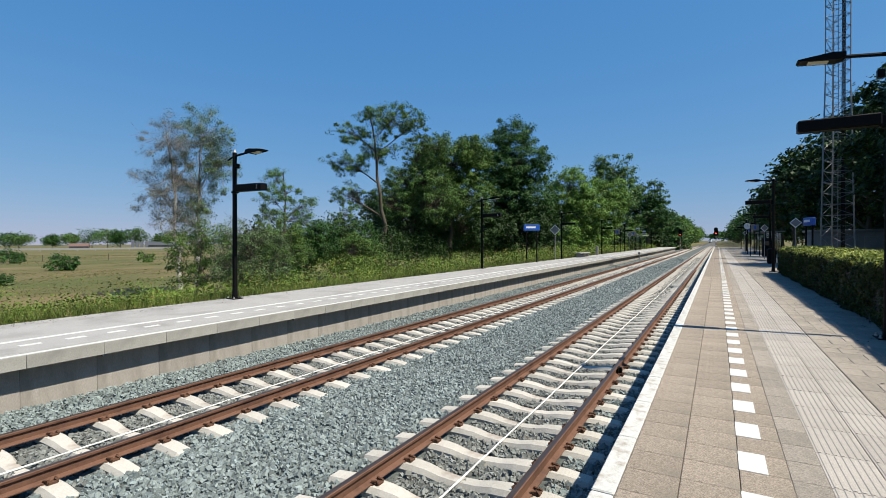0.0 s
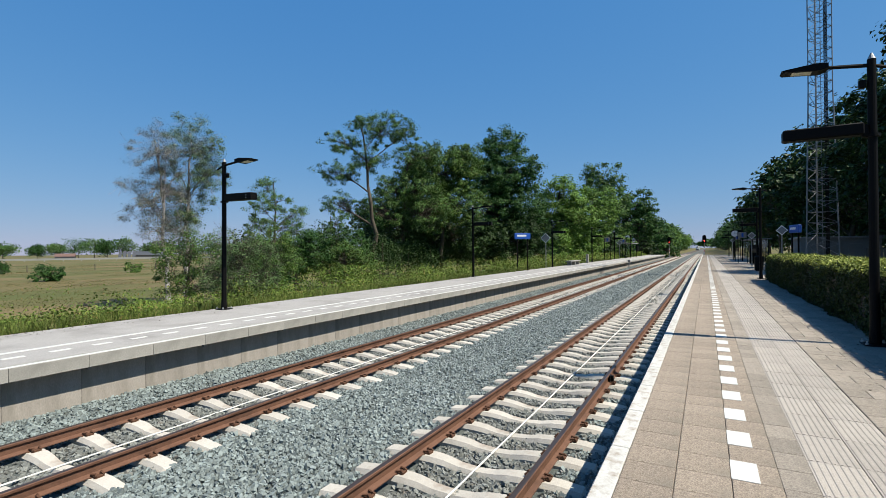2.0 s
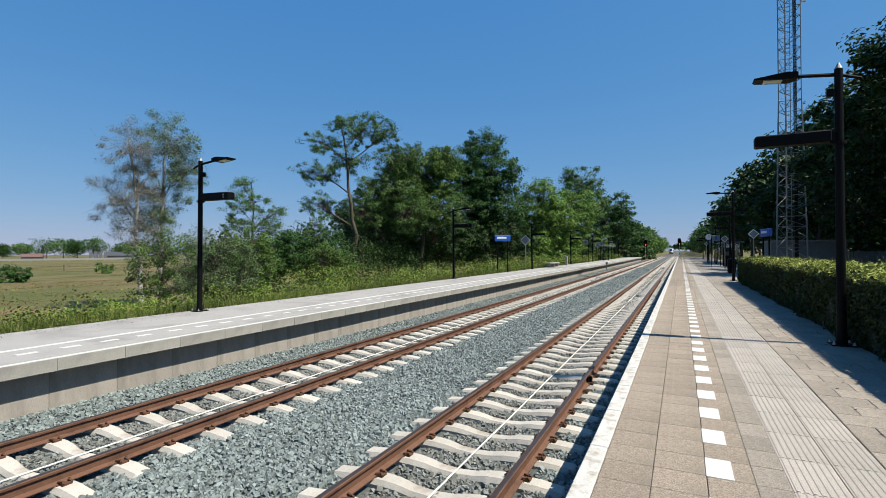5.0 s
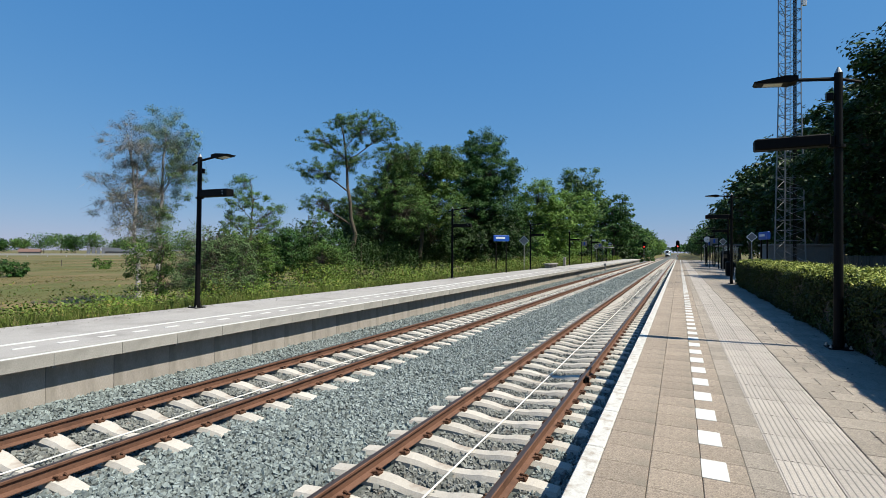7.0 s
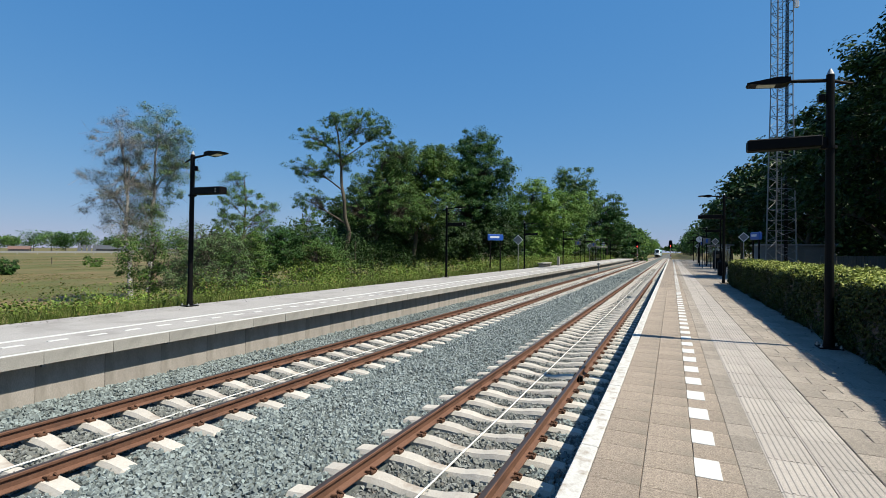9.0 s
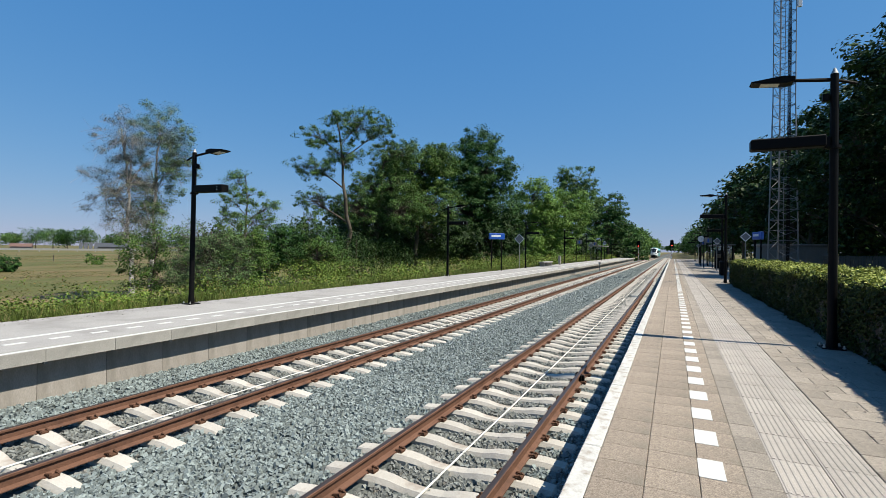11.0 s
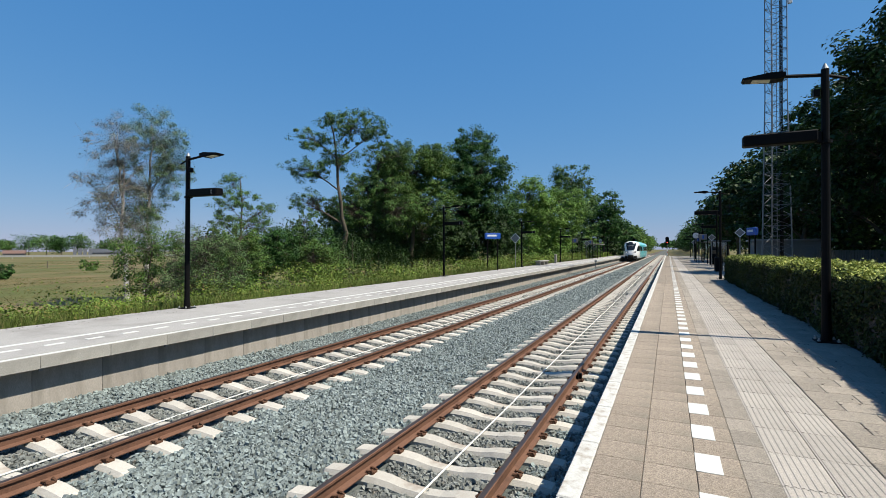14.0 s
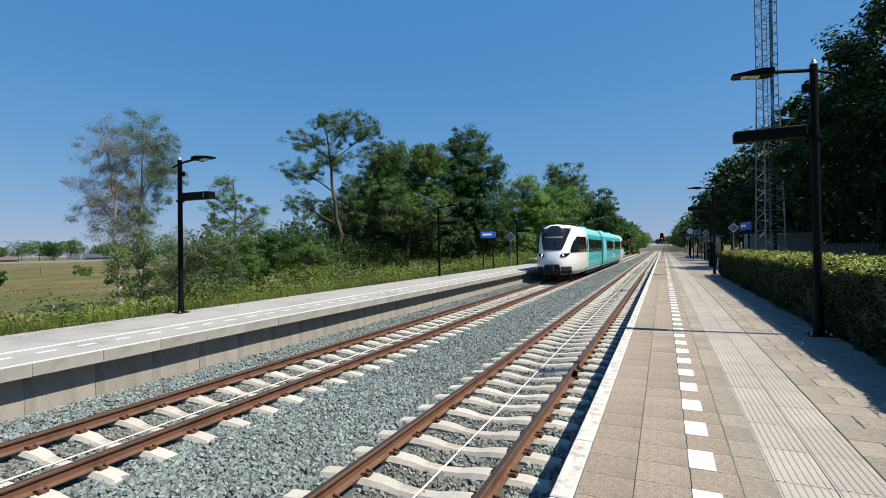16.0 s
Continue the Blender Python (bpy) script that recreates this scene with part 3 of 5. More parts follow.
# ---- posts and signs ----
def lamp_post(name_label, height, reach, board_z):
    """Black post with an arm and flat lamp head reaching +x, a stub behind, and a display board; the foot is at the origin."""
    t = thing("platform_lamp", name_label, "lamp post", "platform lamps")
    part("base_plate", Build().box(-0.17, 0.17, -0.17, 0.17, 0, 0.022, 0.006), M_BLACK, t)
    for a in (-1, 1):
        for b in (-1, 1):
            q = Build().tube((a * 0.135, b * 0.135, 0.02), (a * 0.135, b * 0.135, 0.075), 0.013, n=6)
            q.tube((a * 0.135, b * 0.135, 0.022), (a * 0.135, b * 0.135, 0.045), 0.024, n=6)
            part("bolt", q, M_BOLT, t, "bright steel anchor bolt")
    pole = Build().tube((0, 0, 0.02), (0, 0, 0.35), 0.085, 0.070, 16)
    pole.tube((0, 0, 0.34), (0, 0, height), 0.070, 0.060, 16)
    part("pole", pole, M_BLACK, t, smooth=False)
    part("pole_cap", Build().tube((0, 0, height), (0, 0, height + 0.10), 0.058, 0.015, 12), M_STEEL, t, "bright slanting cap")
    arm = Build().tube((0, 0, height - 0.10), (reach - 0.5, 0, height - 0.02), 0.034, 0.03, 8)
    part("arm", arm, M_BLACK, t)
    z = height - 0.02
    head = Build()
    prof = [(reach - 0.62, -0.05), (reach - 0.50, -0.075), (reach, -0.02), (reach + 0.03, 0.01), (reach - 0.45, 0.055), (reach - 0.62, 0.03)]
    head.sweep([(x, z + dz) for x, dz in prof], -0.14, 0.14)
    lamp = part("lamp_head", head, M_BLACK, t, "flat black lamp head")
    part("lens", Build().add([(reach - 0.40, -0.10, z - 0.0685), (reach - 0.40, 0.10, z - 0.0685), (reach - 0.12, 0.10, z - 0.0378), (reach - 0.12, -0.10, z - 0.0378)], [(0, 1, 2, 3)]), M_LENS, lamp, "pale lens under the lamp head")
    stub = Build().tube((0, 0, height - 0.10), (-0.30, 0, height - 0.20), 0.03, 0.024, 8)
    part("rear_stub", stub, M_BLACK, t)
    part("sensor_box", Build().box(0.075, 0.17, -0.05, 0.05, height - 0.46, height - 0.33, 0.01), M_BLACK, t)
    b = board_z
    bd = Build().box(0.12, reach + 0.02, -0.12, 0.12, b - 0.10, b + 0.10, 0.02)
    board = part("display_board", bd, M_BLACK, t, "closed black display box")
    part("mounting_bracket", Build().box(0.06, 0.14, -0.06, 0.06, b - 0.13, b + 0.07, 0.01).tube((0, 0, b - 0.14), (0, 0, b - 0.09), 0.1, n=14), M_BLACK, t)
    for dx, dz in ((0.16, 0.03), (0.16, -0.04)):
        part("screw", Build().tube((reach - dx, -0.118, b + dz), (reach - dx, -0.126, b + dz), 0.014, n=8), M_WHITE, board)
    return t


lamp = lamp_post("tall black platform lamp with a display box on its pole", 4.26, 1.24, 3.22)
lamp.matrix_basis = pose(-9.87, 9.08, HP, 0, 0.9, 0)
for y in (26.44, 43.6, 61.2, 78.0, 96.0, 113.0):
    copy_thing(lamp, pose(-10.04, y, HP))
lamp_r = lamp_post("tall black platform lamp beside the clipped hedge", 4.70, 1.20, 3.56)
lamp_r.matrix_basis = pose(4.82, 10.26, HP, 0, 0, 180)
copy_thing(lamp_r, pose(4.86, 29.34, HP, 0, 0, 180))
for y in (48.3, 67.0, 86.0, 105.0):
    copy_thing(lamp_r, pose(6.2, y, HP, 0, 0, 180))


def diamond_sign(x, y, d=0.46, z=HP, top=2.65):
    t = thing("diamond_sign", "grey diamond-shaped sign on a slim steel post", "sign", "diamond signs", pose(x, y, z))
    part("post", Build().tube((0, 0, 0), (0, 0, top), 0.035, n=10), M_STEEL, t)
    inner = d - 0.06
    b = Build().add([(0, -0.05, top - d), (d, -0.05, top), (0, -0.05, top + d), (-d, -0.05, top), (0, -0.038, top - d), (d, -0.038, top), (0, -0.038, top + d), (-d, -0.038, top)],
                    [(0, 1, 2, 3), (7, 6, 5, 4), (0, 4, 5, 1), (1, 5, 6, 2), (2, 6, 7, 3), (3, 7, 4, 0)])
    plate = part("plate", b, M_WHITE, t, "white rim of the diamond")
    d = inner
    part("face", Build().add([(0, -0.054, top - d), (d, -0.054, top), (0, -0.054, top + d), (-d, -0.054, top)], [(0, 1, 2, 3)]), M_GREYB, plate, "grey diamond face")


for x, y in ((-10.2, 42.1), (-10.2, 84.0), (6.5, 35.8), (5.9, 49.5), (5.9, 84.0)):
    diamond_sign(x, y, 0.46 if x < 0 else 0.31)


def station_sign(x, y, turn):
    t = thing("station_sign", "blue station name board on two black posts", "sign", "name boards", pose(x, y, HP, 0, 0, turn))
    for s in (-1, 1):
        part("post", Build().box(s * 0.42 - 0.04, s * 0.42 + 0.04, -0.04, 0.04, 0, 2.56, 0.006), M_BLACK, t)
    pan = part("panel", Build().box(-0.64, 0.64, -0.09, 0.09, 2.46, 2.94, 0.03), M_BLUE, t, "blue name panel")
    for s in (-1, 1):
        part("lettering_bar", Build().box(-0.46, 0.30, s * 0.0905, s * 0.094, 2.66, 2.80), M_WHITE, pan, "white bar of lettering")


station_sign(-10.25, 36.0, 38)
station_sign(7.1, 35.3, -76)


def clock(x, y):
    t = thing("platform_clock", "round white platform clock on a black post", "clock", "clocks", pose(x, y, HP))
    part("post", Build().tube((0, 0, 0), (0, 0, 2.9), 0.06, n=10), M_BLACK, t)
    c = part("case", Build().tube((0, -0.08, 3.25), (0, 0.08, 3.25), 0.40, n=24), M_BLACK, t)
    f = part("dial", Build().tube((0, -0.086, 3.25), (0, -0.082, 3.25), 0.36, n=24), M_WHITE, c, "white dial")
    part("clock_hand", Build().box(-0.012, 0.012, -0.092, -0.087, 3.25, 3.52), M_BLACK, f)
    part("clock_hand", Build().box(0.0, 0.2, -0.092, -0.087, 3.24, 3.262), M_BLACK, f)


def number_board(x, y):
    t = thing("platform_board", "white square platform board on two black posts", "sign", "platform boards", pose(x, y, HP))
    for s in (-1, 1):
        part("post", Build().box(s * 0.4 - 0.035, s * 0.4 + 0.035, -0.035, 0.035, 0, 3.2, 0.005), M_BLACK, t)
    b = part("panel", Build().box(-0.36, 0.36, -0.06, 0.06, 2.6, 3.2, 0.02), M_GREYB, t)
    part("lettering_bar", Build().box(-0.08, 0.10, -0.066, -0.062, 2.7, 3.1), M_BLUE, b)


def shelter(x, y, length, depth, side):
    """Glass waiting shelter open to the track; its back is side * depth behind the front posts."""
    t = thing("waiting_shelter", "open glass waiting shelter with a thin flat roof", "shelter", "shelters", pose(x, y, HP))
    part("roof", Build().box(min(-0.3, side * depth - 0.3), max(0.3, side * depth + 0.3), -0.3, length + 0.3, 2.5, 2.62, 0.02), M_GREYB, t)
    n = max(2, int(length / 1.6))
    for i in range(n + 1):
        yy = length * i / n
        part("post", Build().box(side * depth - 0.04, side * depth + 0.04, yy - 0.04, yy + 0.04, 0, 2.5, 0.005), M_BLACK, t)
        if i in (0, n):
            part("post", Build().box(-0.04, 0.04, yy - 0.04, yy + 0.04, 0, 2.5, 0.005), M_BLACK, t)
        if i < n:
            o = part("pane", Build().box(side * depth - 0.006, side * depth + 0.006, yy + 0.05, yy + length / n - 0.05, 0.25, 2.4), M_CLEAR, t)
            o.visible_shadow = False
    for yy in (0, length):
        o = part("pane", Build().box(min(0.05, side * depth + 0.05), max(-0.05, side * depth - 0.05), yy - 0.006, yy + 0.006, 0.25, 2.4), M_CLEAR, t)
        o.visible_shadow = False
    b = part("bench", Build().box(min(side * depth * 0.6, side * depth * 0.9), max(side * depth * 0.6, side * depth * 0.9), 0.5, length - 0.5, 0.42, 0.48, 0.01), M_WOOD, t)
    for yy in (0.7, length - 0.7):
        part("leg", Build().box(side * depth * 0.75 - 0.04, side * depth * 0.75 + 0.04, yy - 0.04, yy + 0.04, 0, 0.42), M_BLACK, b)


shelter(-9.0, 88.0, 8.0, 1.3, -1)
clock(-9.9, 99.5)
number_board(-9.9, 86.0)
number_board(-9.9, 71.0)
shelter(7.0, 64.0, 14.0, 1.5, 1)
clock(5.4, 66.0)
number_board(5.7, 58.0)
number_board(5.9, 72.0)


def concrete_bench(x, y):
    t = thing("bench", "low pale concrete bench at the back of the platform", "bench", "", pose(x, y, HP))
    part("seat", Build().box(-0.28, 0.28, 0, 4.2, 0.34, 0.46, 0.02), M_CONC, t)
    for yy in (0.3, 2.0, 3.7):
        part("leg", Build().box(-0.22, 0.22, yy, yy + 0.18, 0, 0.345, 0.01), M_CONC, t)
    q = thing("marker_post", "short pale concrete marker post", "post", "", pose(x + 0.1, y + 8.3, HP))
    part("shaft", Build().box(-0.14, 0.14, -0.14, 0.14, 0, 1.05, 0.03), M_CONC, q)


concrete_bench(-9.75, 48.3)
cable_post = thing("cable_post", "short grey cable post beside the track", "post", "", pose(-6.1, 64.0, -0.25))
part("shaft", Build().box(-0.06, 0.06, -0.06, 0.06, 0, 0.95, 0.01), M_STEEL, cable_post)
part("cap", Build().box(-0.14, 0.14, -0.10, 0.10, 0.95, 1.2, 0.02), M_GREYB, cable_post)


def bin_and_machine():
    t = thing("litter_bin", "dark steel litter bin on the platform", "litter bin", "", pose(5.6, 39.5, HP))
    part("drum", Build().tube((0, 0, 0.04), (0, 0, 0.95), 0.26, 0.28, 16), M_BLACK, t)
    part("lid", Build().tube((0, 0, 0.95), (0, 0, 1.04), 0.29, 0.2, 16), M_BLACK, t)
    part("foot", Build().tube((0, 0, 0), (0, 0, 0.05), 0.2, 0.2, 12), M_BLACK, t)
    m = thing("ticket_machine", "dark ticket machine on the platform", "ticket machine", "", pose(6.6, 56.5, HP))
    b = part("cabinet", Build().box(-0.4, 0.4, -0.3, 0.3, 0, 1.85, 0.03), M_BLACK, m)
    part("screen", Build().box(-0.25, 0.25, -0.306, -0.301, 1.1, 1.5), M_GLASS, b)
    part("panel", Build().box(-0.38, 0.38, -0.306, -0.301, 1.58, 1.8), M_UNDER, b)


bin_and_machine()


def signal(x, y, z):
    t = thing("railway_signal", "black railway signal showing red on a pale post", "railway signal", "signals", pose(x, y, z))
    part("post", Build().tube((0, 0, 0), (0, 0, 4.4), 0.075, n=10), M_STEEL, t)
    for i in range(3):
        part("band", Build().tube((0, 0, 1.2 + 0.5 * i), (0, 0, 1.45 + 0.5 * i), 0.085, n=10), M_WHITE if i % 2 == 0 else M_REDP, t)
    back = Build()
    prof = [(0.42 * math.cos(a), 4.75 + (0.62 if math.sin(a) > 0 else -0.62) + 0.42 * math.sin(a)) for a in [2 * math.pi * i / 24 for i in range(24)]]
    back.sweep(prof, -0.06, 0.06)
    h = part("head", back, M_BLACK, t, "black oval signal plate")
    for i, mm in enumerate((M_BLACK, M_BLACK, M_RED)):
        zz = 5.15 - 0.42 * i
        lens = part("lens", Build().tube((0, -0.10, zz), (0, -0.066, zz), 0.13, n=14), mm, h)
        part("visor", Build().tube((0, -0.3, zz + 0.02), (0, -0.07, zz + 0.02), 0.15, 0.16, 14, False), M_BLACK, lens)
    part("foot", Build().box(-0.25, 0.25, -0.25, 0.25, -0.15, 0.08, 0.02), M_CONC, t)


signal(-6.75, 150.0, -0.25)
signal(2.05, 136.0, -0.25)


# ---- mast, buildings and fence behind the hedge ----
def lattice_mast(x, y, z, h):
    t = thing("lattice_mast", "tall three-legged galvanised lattice telecom mast", "mast", "", pose(x, y, z, 0, 0, 12))

    def corner(k, zz):
        r = 1.30 - 0.36 * min(1, zz / 15.0)
        a = math.radians(200 + 120 * k)
        return Vector((r * math.cos(a), r * math.sin(a), zz))
    for k in range(3):
        zs = [3 * i for i in range(int(h / 3) + 1)]
        leg = Build().pipe([corner(k, zz) for zz in zs], [0.062 if zz < 15 else 0.045 for zz in zs])
        part("leg", leg, M_STEEL, t)
    for k in range(3):
        br = Build()
        zz, flip = 0.2, 0
        while zz < h - 1:
            a, b = corner(k, zz), corner((k + 1) % 3, zz)
            c, d = corner(k, zz + 0.9), corner((k + 1) % 3, zz + 0.9)
            br.tube(a, b, 0.022, n=5)
            br.tube(*((a, d) if flip else (b, c)), 0.022, n=5)
            zz += 0.9
            flip = 1 - flip
        tagged(part("bracing", br, M_STEEL, t, "zigzag lattice bracing"), kind="stuff")
    lad = Build()
    for s in (-0.2, 0.2):
        lad.tube((s, 0.15, 0.3), (s, 0.15, h - 0.5), 0.025, n=6)
    zz = 0.5
    while zz < h - 1:
        lad.tube((-0.2, 0.15, zz), (0.2, 0.15, zz), 0.012, n=4)
        zz += 0.35
    part("ladder", lad, M_STEEL, t, "inner climbing ladder")
    cab = Build()
    for i in range(4):
        cab.tube((0.35 + 0.07 * i, -0.1, 0.2), (0.35 + 0.07 * i, -0.1, h - 1), 0.03, n=5)
    tagged(part("feeder_cable", cab, M_BLACK, t, "bundle of black feeder cables"), kind="stuff")
    for k, zz in ((1, 22.8), (1, 26.5), (2, 30.0)):
        c = corner(k, zz)
        a = part("antenna", Build().box(c.x - 0.02, c.x + 0.30, c.y - 0.32, c.y - 0.14, zz, zz + 2.2, 0.03), M_WHITE, t, "white panel antenna")
        part("bracket", Build().tube((c.x, c.y, zz + 0.3), (c.x + 0.14, c.y - 0.2, zz + 0.3), 0.04, n=6), M_STEEL, a)


lattice_mast(10.85, 50.4, 0.55, 36.0)


def equipment_building():
    t = thing("equipment_building", "low grey clad equipment building behind the hedge", "building", "")
    part("wall", Build().box(9.8, 15.4, 53.0, 58.0, 0.4, 3.05, 0.02), M_GREYB, t)
    part("roof", Build().box(9.6, 15.6, 52.8, 58.2, 3.05, 3.22, 0.03), M_STEEL, t)
    for x in (10.6, 13.2):
        d = part("door", Build().box(x, x + 0.95, 52.955, 52.995, 0.5, 2.6, 0.01), M_GREYB, t)
        part("handle", Build().box(x + 0.8, x + 0.86, 52.92, 52.955, 1.45, 1.6), M_STEEL, d)
    part("plinth", Build().box(9.75, 15.45, 52.97, 58.03, 0.3, 0.6), M_CONC, t)


def board_fence(x0, y0, x1, y1, h):
    t = thing("board_fence", "dark weathered timber board fence", "fence", "")
    d = Vector((x1 - x0, y1 - y0, 0))
    n = int(d.length / 0.28)
    u = d.normalized()
    ang = math.atan2(u.y, u.x)
    bd = Build().box(0.01, 0.25, -0.012, 0.012, 0.05, h, 0.004).mesh("board", M_WOOD)
    for i in range(n):
        o = part("board", bd, None, t)
        q = Vector((x0, y0, 0)) + u * (0.28 * i)
        o.location = (q.x, q.y, 0.60 + random.uniform(-0.03, 0.03))
        o.rotation_euler = (0, 0, ang)
    rail = Build()
    for z in (0.95, 1.9):
        rail.tube((x0, y0 + 0.05, z), (x1, y1 + 0.05, z), 0.035, n=4)
    part("fence_rail", rail, M_WOOD, t)


equipment_building()
board_fence(13.9, 51.0, 22.5, 25.0, 1.6)


# ---- plants ----
def leaf_cloud(points, size, rng, flat=0.35, toward=(0, 0, 0), loose=1.0):
    """Folded leaves of four corners round the given places."""
    n = len(points)
    nrm = rng.normal(size=(n, 3)) * loose
    nrm[:, 2] = np.abs(nrm[:, 2]) + flat
    nrm += np.array(toward)
    nrm /= np.linalg.norm(nrm, axis=1, keepdims=True)
    a = np.cross(nrm, rng.normal(size=(n, 3)))
    a /= np.linalg.norm(a, axis=1, keepdims=True) + 1e-9
    b = np.cross(nrm, a)
    s = (size * rng.uniform(0.55, 1.3, n))[:, None]
    fold = nrm * s * rng.uniform(-0.25, 0.25, (n, 1))
    v = np.stack([points - a * s * 0.62, points + b * s * 0.36 + fold, points + a * s * 0.62, points - b * s * 0.36 + fold], 1)
    return v.reshape(-1, 3), np.arange(4 * n).reshape(n, 4)


# leaf size by distance, clump radius, clumps, cover, leaves, bark, trunk, twigs by clump
KINDS = {
    "birch2": (0.0020, 0.36, 2.5, 0.62, L_BIRCH, M_BIRCH, 0.11, 4),
    "birch1": (0.0018, 0.36, 2.4, 0.34, L_TWIGGY, M_BIRCH, 0.11, 7),
    "open": (0.0023, 0.21, 2.2, 0.85, L_OPEN, M_BARK, 0.07, 2),
    "alder": (0.0026, 0.34, 2.4, 1.05, L_OPEN, M_BARK, 0.22, 1),
    "mid": (0.0033, 0.56, 4.0, 1.25, L_MID, M_BARK, 0.24, 0),
    "oak": (0.0035, 0.72, 4.0, 1.25, L_DARK, M_BARK, 0.32, 0),
    "lime": (0.0033, 0.80, 4.2, 1.3, L_LIME, M_BARK, 0.26, 0),
    "tall": (0.0031, 0.95, 3.0, 1.3, L_OPEN, M_BARK, 0.26, 0),
    # thick and shady carry the leaf green with shade in its colour
    "thick": (0.0036, 0.55, 3.6, 1.3, L_SHADED, M_BARK, 0.16, 0),
    "bush": (0.0031, 0.34, 3.4, 1.3, L_DARK, M_TWIG, 0.07, 2),
    "greenbush": (0.0030, 0.28, 3.2, 1.2, L_MID, M_TWIG, 0.06, 2),
    "limebush": (0.0032, 0.60, 3.2, 1.4, L_LIME, M_TWIG, 0.10, 0),
    "wisp": (0.0026, 0.30, 2.6, 0.60, L_BIRCH, M_TWIG, 0.04, 9),
    "sapling": (0.0030, 0.30, 1.9, 0.85, L_MID, M_TWIG, 0.05, 4),
    "shady": (0.0068, 0.85, 2.7, 1.25, L_SHADED, M_BARK, 0.30, 0),
    "scrub": (0.0036, 0.30, 1.8, 1.2, L_BRAMBLE, M_TWIG, 0.04, 2),
}


def round_lobes(h, r, low, seed, n=8):
    """Lobes of an uneven rounded crown: offsets, height and two radii each."""
    rng = np.random.default_rng(seed)
    out = []
    for i in range(n):
        u = (i + 0.5) / n
        z = h * (low + (1 - low) * (0.12 + 0.74 * u))
        wide = math.sqrt(max(0.1, 1 - (1.75 * u - 0.75) ** 2))
        a = 2.4 * i + rng.uniform(-0.5, 0.5)
        q = r * rng.uniform(0.40, 0.56)
        out.append((math.cos(a) * r * 0.55 * wide, math.sin(a) * r * 0.55 * wide, z, q, q * rng.uniform(0.72, 0.95)))
    return out


def tree(kind, label, x, y, turn, lobes, seed, category="tree", group=""):
    """Tapered trunk, a limb to each lobe of the crown, boughs to its leaf clumps, and leaves that face out of their clump."""
    rng = np.random.default_rng(seed)
    by, cr, many, cover, leaf_mat, bark, thick, twigs = KINDS[kind]
    size = max(0.045, by * math.hypot(x - 2.4, y))
    z0 = ground_z(x, y) - 0.05
    t = thing(category, label, category, group, pose(x, y, z0, 0, 0, turn))
    lobes = [q if len(q) == 5 else (q[0], rng.uniform(-0.35, 0.35) * q[2], q[1], 1.12 * q[2], 1.08 * q[3]) for q in lobes]
    wd, fine = Build(), Build()
    wide = 1.22 if bark is M_BIRCH else 1.1 if kind in ("oak", "mid") else 1.0
    lobes = [(q[0], q[1], q[2], q[3] * wide, q[4]) for q in lobes]
    top = max(q[2] + 0.35 * q[4] for q in lobes)
    mx = sum(q[0] * q[3] for q in lobes) / sum(q[3] for q in lobes)
    rad = lambda z: thick * (1.0 - 0.86 * min(1, z / top)) + 0.012
    pts = [Vector((mx * (k / 10) ** 1.6 + rng.normal() * 0.008 * top * (k > 0), rng.normal() * 0.008 * top * (k > 0), top * k / 10)) for k in range(11)]
    for k in range(10):
        wd.tube(pts[k], pts[k + 1], rad(pts[k].z) * (1.4 if k == 0 else 1), rad(pts[k + 1].z), 8, False)

    def trunk_at(z):
        q = min(9.999, max(0, 10 * z / top))
        return pts[int(q)].lerp(pts[int(q) + 1], q - int(q))

    out, nrm = [], []
    for lx, ly, lz, rx, rz in lobes:
        c = Vector((lx, ly, lz))
        start = trunk_at(max(0.12 * top, min(0.93 * top, lz - 0.55 * abs(lx - mx) - 0.6 * rz)))
        bend = start.lerp(c, 0.5) + Vector((rng.normal() * 0.1, rng.normal() * 0.1, 0.1)) * rx
        limb = [start.lerp(bend, k / 3).lerp(bend.lerp(c, k / 3), k / 3) for k in range(4)]
        r0 = max(0.012, rad(start.z) * 0.6)
        for k in range(3):
            wd.tube(limb[k], limb[k + 1], r0 * (1 - 0.25 * k), r0 * (0.75 - 0.25 * k), 6, False)
        n = max(4, int(many * rx * rz / cr ** 2))
        for _ in range(n):
            d = Vector(rng.normal(size=3)).normalized()
            f = rng.uniform(0.25, 1.0) ** 0.55
            p = c + Vector((d.x * rx, d.y * rx * 0.9, d.z * rz)) * f
            p.z = max(p.z, 0.25)
            s = limb[1].lerp(c, rng.uniform(0.2, 1.0))
            m = s.lerp(p, 0.5) + Vector((0, 0, 0.12 * rz))
            fine.tube(s, m, max(0.007, r0 * 0.3), max(0.006, r0 * 0.18), 4, False)
            if twigs:
                fine.tube(m, p, max(0.006, r0 * 0.18), 0.005, 4, False)
            for _ in range(twigs):
                e = p + Vector(rng.normal(size=3)) * cr * 0.75 + Vector((0, 0, -0.15 * cr))
                fine.tube(m.lerp(p, rng.uniform(0.3, 1)), e, 0.006, 0.004, 3, False)
            k = max(6, int(cover * 3.14 * cr ** 2 / (0.45 * size ** 2) * rng.uniform(0.5, 1.4)))
            u = rng.normal(size=(k, 3))
            u /= np.linalg.norm(u, axis=1, keepdims=True)
            w = cr * rng.uniform(0.6, 1.6)
            out.append(np.array(p) + u * rng.random((k, 1)) ** 0.42 * w * np.array([1, 1, 0.68]))
            nrm.append(u * 0.8 + np.array(d) * 0.35)
    part("trunk", wd, bark, t, "trunk and limbs", smooth=True)
